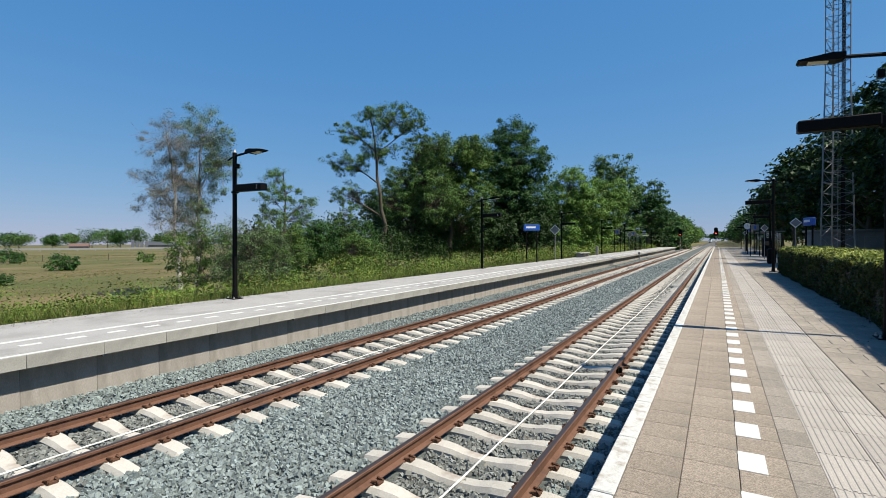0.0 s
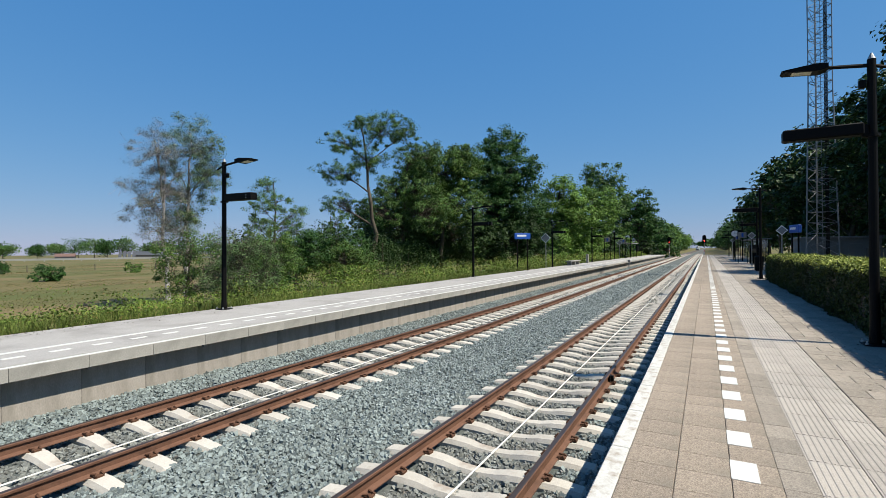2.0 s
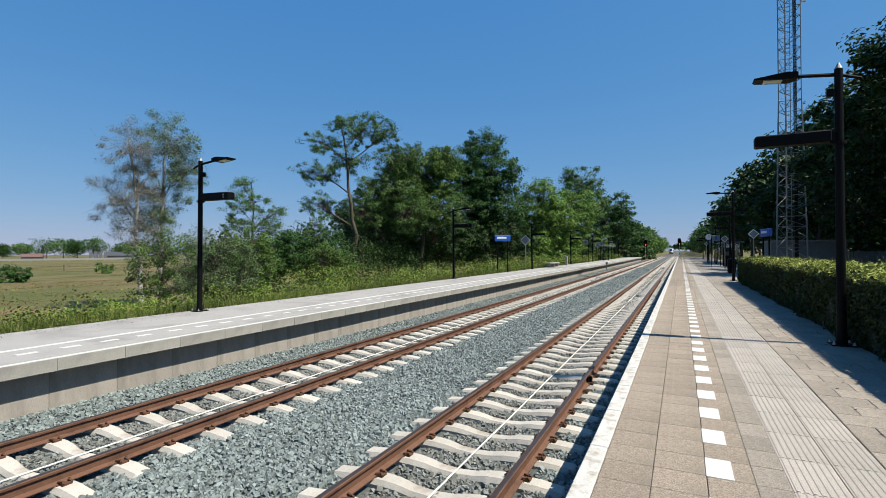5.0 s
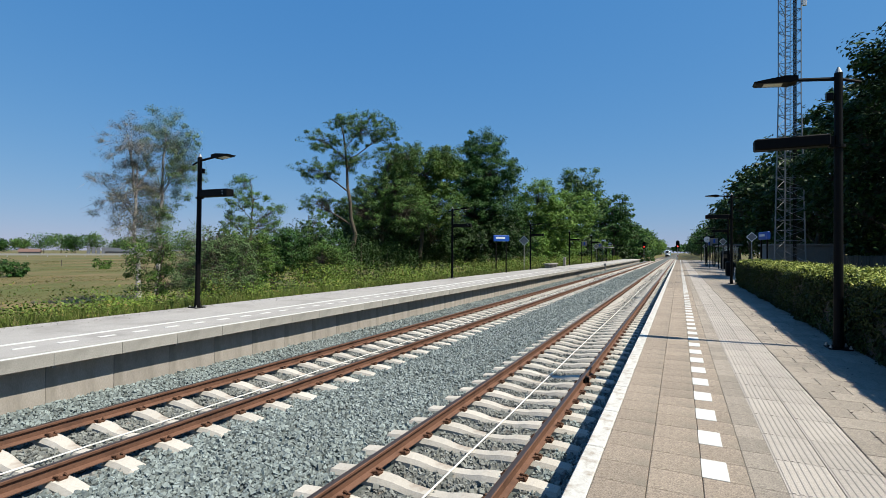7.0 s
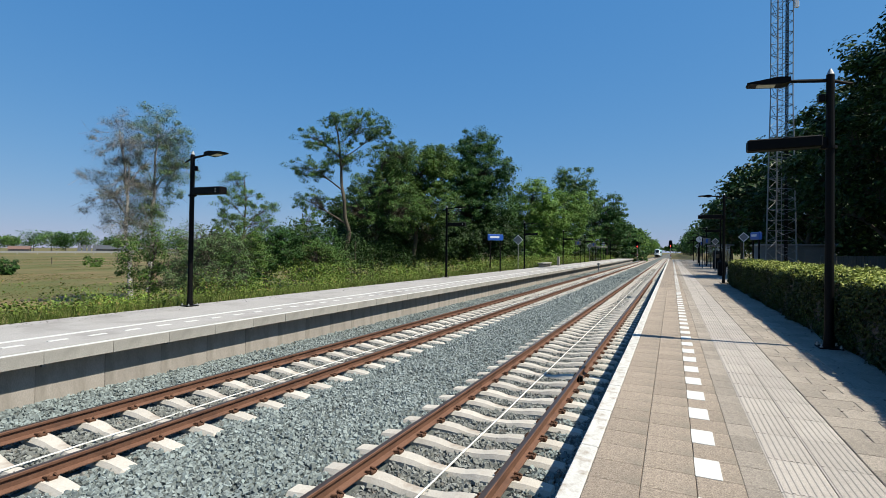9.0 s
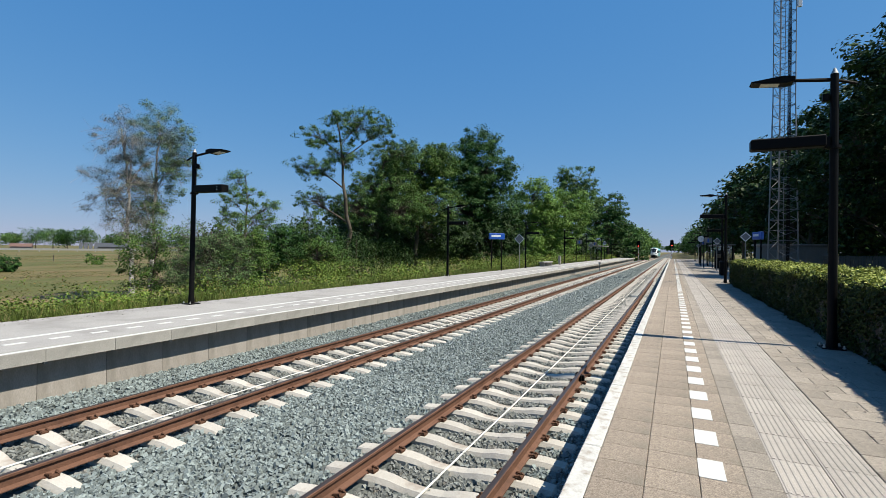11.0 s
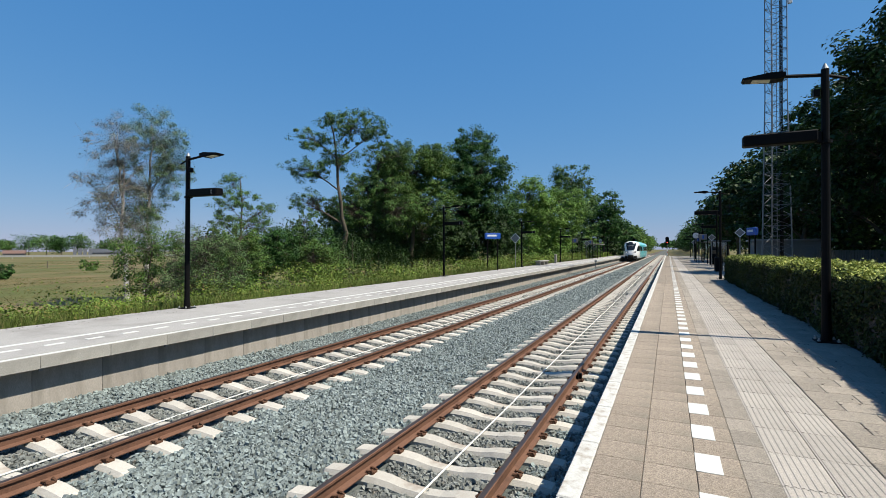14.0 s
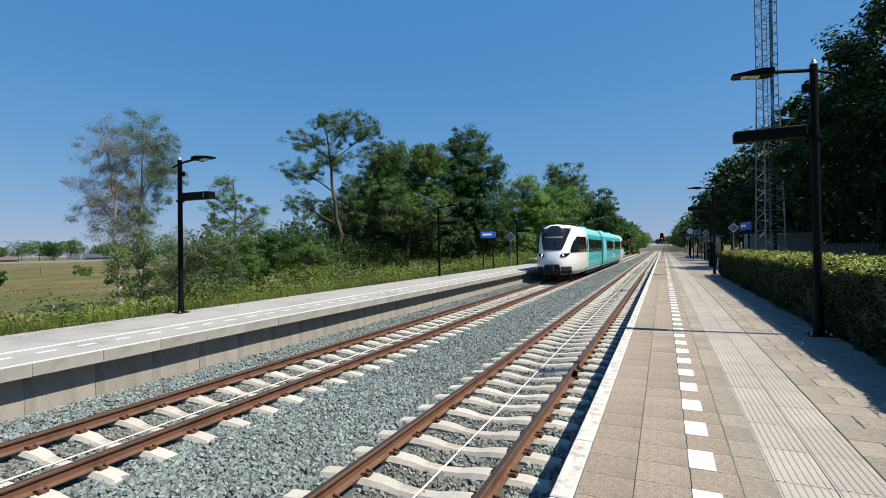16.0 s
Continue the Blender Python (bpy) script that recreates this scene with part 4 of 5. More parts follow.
    tagged(part("branchwork", fine, M_SPRAY if bark is M_BIRCH else bark, t, "thin boughs and twigs"), kind="stuff")
    pos = np.concatenate(out)
    v, f = leaf_cloud(pos, size, rng, 0.5, np.concatenate(nrm), 0.55)
    part("crown", fast_mesh("crown", v, f, leaf_mat), None, t, "leaves of the crown")
    return t


# behind the far platform: kind, label, place, turn of the widest side, lobes (aside, height, half width, half height)
TREES = [
    ("birch2", "tall birch with thin pale grey-green leaves and white bark", -23.2, 16.5, 57, [(0.6, 8.9, 1.2, 1.8), (0.2, 6.3, 1.2, 1.9), (1.3, 7.5, 0.8, 1.9), (-0.1, 4.1, 0.9, 1.2)]),
    ("birch1", "birch with sparse reddish twigs and white bark", -22.4, 15.1, 59, [(-0.4, 8.1, 1.0, 1.5), (-1.0, 5.6, 1.1, 1.4), (-0.1, 6.2, 1.0, 1.7), (-0.5, 4.0, 0.9, 0.8)]),
    ("open", "small open tree with light arching branches", -17.8, 17.9, 48, [(-0.3, 6.3, 0.6, 0.6), (0.3, 5.6, 0.8, 0.5), (1.1, 4.9, 1.0, 0.5), (-0.5, 5.2, 0.7, 0.6), (-0.8, 4.3, 0.8, 0.5), (0.5, 4.2, 1.2, 0.6)]),
    ("alder", "tall open-crowned alder with a bare dark trunk", -22.2, 32.8, 37, [(0.8, 13.4, 2.2, 1.5), (-2.7, 12.0, 1.7, 0.9), (-3.1, 9.6, 1.9, 1.0), (-3.0, 6.8, 1.4, 1.2), (-0.3, 10.8, 1.5, 1.3), (2.7, 13.0, 1.1, 1.0), (-1.0, 13.6, 1.2, 0.8)]),
    ("alder", "open alder standing behind its taller neighbour", -23.2, 38.2, 34, [(1.1, 11.5, 1.9, 1.6), (-0.2, 8.6, 2.2, 1.8), (2.4, 12.0, 1.9, 1.4), (-1.6, 6.6, 2.2, 1.8), (1.6, 9.0, 2.2, 2.0), (2.6, 6.6, 2.4, 2.0)]),
    ("mid", "broad yellow-green tree with a dense crown", -21.8, 43.8, 29, [(0.3, 10.9, 2.9, 2.8), (2.4, 12.2, 2.0, 1.7), (-1.6, 10.9, 2.1, 2.0), (1.0, 7.6, 3.0, 2.4)]),
    ("oak", "large dark green oak with a full crown", -21.4, 57.3, 23, [(0.8, 16.3, 2.8, 2.5), (1.9, 12.7, 3.6, 3.2), (-1.2, 11.8, 3.4, 3.1), (-0.6, 8.0, 4.8, 3.7), (3.0, 7.6, 2.8, 4.4), (-3.0, 13.9, 1.9, 1.9)]),
    ("lime", "light green tree with drooping outer branches", -17.5, 73.3, 15, [(0.2, 10.7, 3.8, 3.2), (-1.6, 7.2, 3.5, 3.9), (2.3, 7.5, 3.1, 4.0)]),
    ("lime", "light green tree with drooping outer branches", -14.9, 86.3, 11, [(0.2, 9.9, 3.9, 3.6), (-0.9, 6.4, 3.9, 3.6)]),
    ("tall", "tall mixed green tree beside the platform end", -16.1, 102.4, 10, [(0.1, 17.9, 3.9, 2.6), (1.0, 13.7, 4.5, 3.3), (-1.7, 15.0, 2.8, 2.6), (1.3, 9.0, 4.1, 4.0)]),
    ("oak", "rounded dark green tree", -12.3, 127.2, 7, [(-0.3, 12.9, 4.3, 3.7), (0.2, 7.9, 4.9, 4.9), (-3.2, 8.7, 3.3, 4.9)]),
    ("oak", "rounded dark green tree", -9.6, 159.5, 4, [(-0.1, 7.2, 4.0, 3.5), (0.5, 2.8, 4.6, 3.5)]),
    ("thick", "dense dark thicket tree below the alders", -24.0, 38.9, 34, [(0.1, 4.7, 3.3, 2.5), (-2.2, 3.1, 2.7, 1.7)]),
    ("thick", "dense dark thicket tree below the alders", -22.9, 47.7, 28, [(0.1, 4.9, 4.1, 2.9), (-2.8, 3.6, 3.2, 2.2)]),
    ("thick", "dense dark thicket tree below the oaks", -19.3, 55.9, 21, [(0.1, 3.9, 3.8, 2.8), (-3.1, 3.6, 3.5, 2.8), (3.2, 4.2, 2.4, 3.1)]),
    ("bush", "dark rounded bush with small leaves", -21.9, 29.2, 40, [(0.0, 3.0, 1.9, 1.4), (-1.2, 3.7, 1.2, 1.5)]),
    ("bush", "dark rounded bush with small leaves", -19.9, 21.5, 46, [(0.0, 2.7, 1.6, 1.4), (0.9, 3.0, 1.2, 1.3)]),
    ("greenbush", "leafy green bush beside the platform", -17.2, 17.1, 49, [(0.1, 3.4, 1.2, 0.8), (0.6, 2.5, 1.2, 0.8)]),
    ("wisp", "wispy grey-green willow bush", -14.9, 13.5, 52, [(0.0, 2.1, 0.8, 1.2), (-0.7, 1.7, 0.8, 1.0), (0.7, 1.6, 0.8, 0.8), (-0.4, 3.0, 0.5, 0.8), (0.5, 2.7, 0.5, 0.7), (1.3, 2.2, 0.6, 0.8)]),
    ("sapling", "dark leafy sapling at the foot of the birches", -17.8, 13.0, 57, [(0.2, 3.0, 1.3, 0.8), (-0.6, 2.2, 0.9, 0.6), (1.2, 2.5, 1.0, 0.9), (0.5, 1.4, 1.3, 0.8)]),
    ("bush", "dark rounded bush with small leaves", -19.3, 18.6, 48, [(0.0, 2.4, 1.3, 1.2), (1.1, 2.0, 1.0, 1.0)]),
    ("greenbush", "leafy green bush beside the platform", -18.6, 24.6, 43, [(0.0, 2.2, 1.4, 1.2), (1.3, 1.8, 1.2, 1.0), (-1.2, 1.8, 1.1, 1.0)]),
    ("greenbush", "leafy green bush beside the platform", -16.6, 15.6, 50, [(0.0, 1.9, 1.2, 1.1), (1.0, 1.6, 1.0, 0.9), (-1.0, 1.7, 1.0, 0.9)]),
    ("thick", "dark tree in the second row behind the alders", -29.0, 47.0, 32, [(0.0, 9.0, 3.2, 2.4), (-2.6, 6.8, 3.0, 2.6), (3.0, 8.0, 3.0, 2.8), (0.5, 5.0, 3.6, 2.6)]),
    ("open", "thin upright sapling among the bushes", -21.7, 26.8, 42, [(0.4, 5.0, 0.5, 1.1), (-0.2, 4.1, 0.8, 0.8)]),
]
for i, (kind, label, x, y, turn, lobes) in enumerate(TREES):
    tree(kind, label, x, y, turn, lobes, 11 + i, "shrub" if "bush" in kind or kind == "wisp" else "tree")

# shrubs under the trees along the line
for i, (x, y, h, r, kind) in enumerate(((-15.5, 66.0, 5.6, 2.8, "limebush"), (-15.5, 74.0, 6.0, 3.0, "limebush"), (-14.6, 84.0, 6.0, 3.0, "limebush"), (-14.2, 96.0, 6.0, 3.0, "thick"), (-13.5, 110.0, 6.0, 3.2, "limebush"), (-12.5, 140.0, 6.0, 3.4, "thick"))):
    tree(kind, "dense many-stemmed shrub below the trees", x, y, 0, round_lobes(h, r, 0.0, 40 + i, 6), 40 + i, "shrub", "shrubs")


def wood(name, label, spots, seed, mats, leaf_size, count):
    """A stretch of distant wood in one mesh of leaf clumps and one of trunks."""
    rng = np.random.default_rng(seed)
    t = thing(name, label, "wood", kind="stuff")
    for m in set(mats):
        pts, tr = [], Build()
        for i, (x, y, h, r) in enumerate(spots):
            if mats[i % len(mats)] is not m:
                continue
            z = ground_z(x, y)
            tr.tube((x, y, z - 0.2), (x, y, z + h * 0.7), 0.02 * h, 0.008 * h, 6, False)
            lob = rng.normal(size=(26, 3))
            lob /= np.linalg.norm(lob, axis=1, keepdims=True)
            cen = np.array([x, y, z + h * 0.52]) + lob * np.array([r, r, h * 0.44]) * rng.uniform(0.35, 0.85, (26, 1))
            p = cen[rng.integers(0, 26, count)] + np.clip(rng.normal(size=(count, 3)), -1.7, 1.7) * np.array([r, r, h * 0.45]) * 0.2
            p[:, 2] = np.maximum(p[:, 2], z + 0.3)
            pts.append(p)
        v, f = leaf_cloud(np.concatenate(pts), leaf_size, rng)
        tagged(part("foliage", fast_mesh("foliage", v, f, m), None, t), kind="stuff")
        tagged(part("trunks", tr, M_BARK, t), kind="stuff")


rw = np.random.default_rng(7)
spots = [(-15.0 - rw.uniform(-2, 5), 178 + 11 * i + rw.uniform(-3, 3), 15.5 + rw.uniform(-2.5, 1.8), 6.0 + rw.uniform(-1, 1)) for i in range(34)]
wood("distant_wood", "dense green wood along the far side of the line", spots, 70, [L_LIME, L_DARK, L_MID], 0.85, 1000)
# Shade inside the wood comes partly from the darkened leaf colour.
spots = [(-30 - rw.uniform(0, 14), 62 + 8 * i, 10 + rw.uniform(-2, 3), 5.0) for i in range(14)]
wood("wood_interior", "shaded trees standing behind the first row", spots, 71, [L_SHADED], 0.42, 2000)
spots = [(13.2 + rw.uniform(-1, 4), 142 + 12 * i + rw.uniform(-3, 3), 14.5 + rw.uniform(-2, 2), 6.0) for i in range(40)]
wood("distant_wood", "dark green wood along the near side of the line", spots, 72, [L_SHADED, L_DARK], 0.7, 1150)
spots = []
for i in range(34):
    a = math.radians(44 + 1.5 * i + rw.uniform(-0.5, 0.5))
    d = 420 + rw.uniform(-30, 40)
    spots.append((2.4 - d * math.sin(a), d * math.cos(a), 14.0 + rw.uniform(-4, 3.5), 9.5 + rw.uniform(-3, 3)))
wood("distant_tree_line", "row of round trees at the far edge of the field", spots, 73, [L_OPEN, L_DARK], 0.95, 1500)
spots = [(-700 + 60 * i + rw.uniform(-20, 20), 900 + rw.uniform(-60, 60), 16, 26) for i in range(28)]
wood("distant_wood", "hazy wood closing the horizon", spots, 74, [L_DARK], 4.0, 900)

# The thicket takes the shade-darkened green to look deep under the trees.
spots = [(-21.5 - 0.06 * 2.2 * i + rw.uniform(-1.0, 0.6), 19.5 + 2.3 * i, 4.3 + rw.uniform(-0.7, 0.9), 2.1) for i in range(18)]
wood("thicket", "dark thicket of bushes closing the gaps under the trees", spots, 76, [L_SHADED], 0.16, 1500)

# right of the line: tall shady trees, their shade put into a darker leaf colour
RIGHT = [(15.8, 38.8, 17.6, 5.2, 77), (22.5, 31.0, 18.8, 7.2, 78), (17.5, 26.5, 15.6, 6.0, 79), (19.5, 35.0, 17.5, 6.6, 80), (17.0, 46.0, 16.0, 5.6, 81), (18.0, 57.0, 17.0, 6.4, 82), (16.5, 67.0, 16.0, 6.0, 83), (16.0, 80.0, 16.5, 6.2, 84),
         (15.5, 95.0, 17.5, 6.4, 85), (15.0, 112.0, 17.5, 6.6, 86), (15.0, 131.0, 17.0, 6.6, 87), (25.0, 42.0, 16.0, 6.5, 88), (26.0, 56.0, 17.0, 7.0, 89), (24.0, 72.0, 17.0, 7.0, 90)]
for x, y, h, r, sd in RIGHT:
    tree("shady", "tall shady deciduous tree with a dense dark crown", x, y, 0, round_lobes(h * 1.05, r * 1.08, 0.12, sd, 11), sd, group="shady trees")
# Undergrowth leaves have the trees' shade coloured in.
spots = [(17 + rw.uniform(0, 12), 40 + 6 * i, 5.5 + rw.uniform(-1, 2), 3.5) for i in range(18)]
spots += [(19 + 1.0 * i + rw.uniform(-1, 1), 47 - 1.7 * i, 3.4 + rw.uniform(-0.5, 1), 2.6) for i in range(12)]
wood("undergrowth", "dark undergrowth below the shady trees", spots, 75, [L_SHADED], 0.36, 1100)


def hedge(x0, x1, y0, y1, h):
    """A long clipped hedge: twiggy core, upright face coloured dark for shade, young shoots on the uneven top coloured
    pale for sun.
    """
    rng = np.random.default_rng(5)
    t = thing("hedge", "long clipped green hedge with a sunlit yellow-green top", "hedge")
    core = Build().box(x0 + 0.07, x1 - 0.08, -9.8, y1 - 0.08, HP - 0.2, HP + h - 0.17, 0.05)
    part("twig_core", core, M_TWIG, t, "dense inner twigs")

    def along(k):
        return y0 + (y1 - y0) * rng.random(k) ** 1.5

    def top(x, y):
        front = np.clip((x - x0) / 0.30, 0, 1)
        return HP + h - 0.13 * (1 - front) ** 2 + 0.03 * np.sin(y * 2.1 + x * 3) + 0.025 * np.sin(y * 5.3 + 1 - x * 5)
    k = 58000
    yy = along(k)
    u = rng.random(k)
    xx = x0 + 0.045 * np.sin(yy * 2.1 + u * 4) + 0.03 * np.sin(yy * 6.1 - u * 7) + rng.normal(0, 0.035, k) + 0.04
    side = np.stack([xx, yy, HP + (top(xx, yy) - HP) * u], -1)
    k = 9000
    yb = rng.uniform(-9.8, y0, k)
    xb = np.where(rng.random(k) < 0.5, x0 + rng.normal(0, 0.05, k), rng.uniform(x0, x1, k))
    low = np.where(xb < x0 + 0.15, HP + h * rng.random(k), HP + h - 0.04)
    k3 = 7000
    end = np.stack([rng.uniform(x0, x1, k3), y1 + rng.normal(0, 0.05, k3), HP + (h - 0.05) * rng.random(k3)], -1)
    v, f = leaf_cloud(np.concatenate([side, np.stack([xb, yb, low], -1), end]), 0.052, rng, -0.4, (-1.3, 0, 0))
    part("side_foliage", fast_mesh("side_foliage", v, f, L_HEDGE_SHADE), None, t, "small clipped leaves of the upright face, coloured dark as in shade")
    k = 54000
    yy = np.where(rng.random(k) < 0.14, rng.uniform(-9.8, y0, k), along(k))
    xx = rng.uniform(x0 - 0.01, x1, k)
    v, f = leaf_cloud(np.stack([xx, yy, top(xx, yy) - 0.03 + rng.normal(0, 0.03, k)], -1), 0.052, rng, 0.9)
    part("top_foliage", fast_mesh("top_foliage", v, f, L_SHOOT_SUN), None, t, "young leaves of the clipped top, coloured paler as in sun")


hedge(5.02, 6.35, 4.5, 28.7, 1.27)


def litter():
    """Dry leaves and grit at the back of the far platform and in the paving."""
    rng = np.random.default_rng(8)
    n = 1500
    p = np.stack([-10.2 + np.abs(rng.normal(0, 0.35, n)), 3 + 60 * rng.random(n) ** 1.6, np.full(n, HP + 0.004)], -1)
    q = np.stack([rng.uniform(3.9, 5.0, 260), rng.uniform(4, 26, 260), np.full(260, HP + 0.006)], -1)
    v, f = leaf_cloud(np.concatenate([p, q]), 0.028, rng, 3.0)
    tagged(new("leaf_litter", fast_mesh("leaf_litter", v, f, M_TWIG)), "scattered dry brown leaves on the paving", "leaf litter", kind="stuff")


litter()


def verge():
    """Brambles and grass behind the far platform."""
    rng = np.random.default_rng(6)
    n = 1150
    c = np.stack([-10.6 - np.abs(rng.normal(0, 1.6, n)), 3 + 122 * rng.random(n) ** 1.5], -1)
    hgt = rng.uniform(0.2, 0.95, n) * np.clip((-10.35 - c[:, 0]) / 1.1, 0.25, 1)
    hgt *= np.where(c[:, 1] < 15, 0.45 + 0.65 * rng.random(n) ** 2, 1.2)
    k = 80
    q = rng.random((n, k))
    z0 = np.array([ground_z(a, b) for a, b in c])
    pos = np.stack([c[:, 0:1] + rng.normal(0, 0.26, (n, k)), c[:, 1:2] + rng.normal(0, 0.32, (n, k)), z0[:, None] + hgt[:, None] * q ** 0.7 * 1.25], -1).reshape(-1, 3)
    pos[:, 0] = np.minimum(pos[:, 0], -10.22)
    v, f = leaf_cloud(pos, 0.05 + 0.0014 * pos[:, 1], rng, 0.6)
    t = thing("bramble_verge", "low bright brambles and weeds behind the platform", "brambles", kind="stuff")
    tagged(part("leaves", fast_mesh("leaves", v, f, L_BRAMBLE), None, t), kind="stuff")
    st = Build()
    for i in range(260):
        p = Vector((c[i][0], c[i][1], z0[i]))
        st.tube(p, p + Vector((rng.uniform(-0.2, 0.2), rng.uniform(-0.2, 0.2), hgt[i] * 1.2)), 0.008, 0.004, 4, False)
    tagged(part("stems", st, M_TWIG, t), kind="stuff")
    n = 46000
    x = -10.24 - np.abs(rng.normal(0, 4.5, n)) * rng.random(n)
    y = 2 + 75 * rng.random(n) ** 1.7
    z = np.array([ground_z(a, b) for a, b in zip(x, y)])
    base = np.stack([x, y, z - 0.02], -1)
    w = rng.normal(size=(n, 3)) * np.array([1, 1, 0])
    w /= np.linalg.norm(w, axis=1, keepdims=True)
    hh = rng.uniform(0.12, 0.42, n)[:, None]
    lean = rng.normal(size=(n, 3)) * np.array([0.12, 0.12, 0])
    wd = 0.008 + 0.0005 * y[:, None]
    v = np.stack([base - w * wd, base + w * wd, base + lean + np.array([0, 0, 1]) * hh], 1).reshape(-1, 3)
    tagged(new("verge_grass", fast_mesh("verge_grass", v, np.arange(3 * n).reshape(n, 3), L_VERGE)), "tufts of fresh green grass with some straw", "grass", kind="stuff")


verge()


def field_growth():
    """Heath tufts and low scrub over the field."""
    rng = np.random.default_rng(9)
    n = 60000
    d = 16 + 150 * rng.random(n) ** 1.6
    a = np.radians(rng.uniform(50, 88, n))
    x, y = 2.4 - d * np.sin(a), d * np.cos(a)
    ok = x < -13.5
    x, y, d = x[ok], y[ok], d[ok]
    n = len(x)
    z = np.array([ground_z(p, q) for p, q in zip(x, y)])
    base = np.stack([x, y, z - 0.03], -1)
    w = rng.normal(size=(n, 3)) * np.array([1, 1, 0])
    w /= np.linalg.norm(w, axis=1, keepdims=True)
    hh = (rng.uniform(0.02, 0.13, n) * (0.6 + 0.6 * np.sin(x * 0.21) * np.sin(y * 0.27 + 1)) + 0.03)[:, None]
    wd = 0.006 + 0.0005 * d[:, None]
    v = np.stack([base - w * wd, base + w * wd, base + rng.normal(size=(n, 3)) * np.array([0.3, 0.3, 0]) + np.array([0, 0, 1]) * hh], 1).reshape(-1, 3)
    tagged(new("field_grass", fast_mesh("field_grass", v, np.arange(3 * n).reshape(n, 3), L_GRASS)), "straw and green heath grass of the field", "grass", kind="stuff")
    for i, (x, y, h, r, lm) in enumerate(((-40, 13, 0.8, 0.9, L_DARK), (-58, 24, 1.5, 1.6, L_DARK), (-90, 30, 2.0, 2.2, L_DARK), (-72, 40, 1.6, 1.5, L_MID), (-14.8, 7.2, 0.7, 0.7, L_BRAMBLE), (-14.2, 9.4, 0.8, 0.8, L_BRAMBLE), (-15.0, 11.0, 0.9, 0.8, L_BRAMBLE), (-13.4, 5.6, 0.5, 0.6, L_BRAMBLE), (-17.5, 9.6, 0.7, 0.7, L_LIME))):
        tree("scrub" if lm is L_BRAMBLE else "bush" if lm is L_DARK else "greenbush", "low scrubby bush in the rough grass", x, y, 0, round_lobes(h, r, 0.0, 120 + i, 5), 120 + i, "bush", "field bushes")


field_growth()


# ---- far edge of the field ----
def far_road():
    t = thing("guard_rail", "long pale guard rail beside a distant road", "guard rail")
    a, b = Vector((-292, -20, -0.4)), Vector((-120, 300, -0.4))
    d = (b - a).normalized()
    s = d.cross(Vector((0, 0, 1)))
    beam = Build()
    p0, p1 = a + Vector((0, 0, 0.55)), b + Vector((0, 0, 0.55))
    pts = [p + s * e + Vector((0, 0, q)) for p in (p0, p1) for e, q in ((-0.1, 0), (0.1, 0), (0.1, 0.75), (-0.1, 0.75))]
    beam.add([tuple(p) for p in pts], [(0, 1, 5, 4), (1, 2, 6, 5), (2, 3, 7, 6), (3, 0, 4, 7), (3, 2, 1, 0), (4, 5, 6, 7)])
    part("beam", beam, M_ROADBAR, t)
    n = 60
    for i in range(n):
        p = a.lerp(b, i / n)
        part("post", Build().box(p.x - 0.12, p.x + 0.12, p.y - 0.12, p.y + 0.12, -0.8, 0.3), M_ROADBAR, t)
    for i in range(9):
        u, v = 0.22 + 0.06 * i, random.uniform(-6, -3)
        p = a.lerp(b, u) - s * v
        q = thing("fence_post", "weathered wooden fence post in the field", "post", "field posts", pose(p.x * 0.42, p.y * 0.42, ground_z(p.x * 0.42, p.y * 0.42) - 0.05))
        part("shaft", Build().tube((0, 0, 0), (0, 0, 1.15), 0.07, 0.06, 7), M_WOOD, q)


far_road()


def farm(x, y, turn, half, high, roof, label):
    t = thing("barn", label, "building", "", pose(x, y, -0.4, 0, 0, turn))
    part("wall", Build().box(-half, half, -4, 4, 0, 0.5 * high), M_GREYB, t)
    h, e = half + 0.4, 0.48 * high
    part("roof", Build().add([(-h, -4.5, e), (h, -4.5, e), (h, 0, high), (-h, 0, high), (h, 4.5, e), (-h, 4.5, e)], [(0, 1, 2, 3), (3, 2, 4, 5), (0, 3, 5), (1, 4, 2), (0, 5, 4, 1)]), roof, t)


farm(-289, 168, 55, 8.0, 4.2, M_SLATE, "long low barn with a dark slate roof beyond the field")
farm(-330, 141, 60, 4.5, 3.4, M_ROOF, "small pale house with a red-brown tiled roof beyond the field")


def solar_rack(x, y, turn):
    t = thing("solar_rack", "tilted dark slate-grey panels on steel stands", "solar panels", "", pose(x, y, -0.4, 0, 0, turn))
    for i in range(4):
        o = 2.2 * i
        part("panel", Build().add([(o, 0, 0.8), (o + 1.5, 0, 0.8), (o + 1.5, 3.4, 4.4), (o, 3.4, 4.4), (o, 0.1, 0.7), (o + 1.5, 0.1, 0.7), (o + 1.5, 3.5, 4.3), (o, 3.5, 4.3)], [(0, 1, 2, 3), (7, 6, 5, 4), (0, 4, 5, 1), (1, 5, 6, 2), (2, 6, 7, 3), (3, 7, 4, 0)]), M_SLATE, t)
        part("stand", Build().tube((o + 0.75, 3.0, 0), (o + 0.75, 3.0, 3.9), 0.1, n=6).tube((o + 0.75, 0.6, 0), (o + 0.75, 0.6, 1.4), 0.1, n=6), M_STEEL, t)


solar_rack(-285, 147, 58)


# ---- the train ----
Z_LV = [0.48, 0.75, 1.25, 1.70, 2.20, 2.70, 3.10, 3.40, 3.65, 3.82, 3.93, 3.98]
HW = [1.30, 1.42, 1.46, 1.475, 1.475, 1.45, 1.41, 1.35, 1.24, 1.06, 0.76, 0.30]
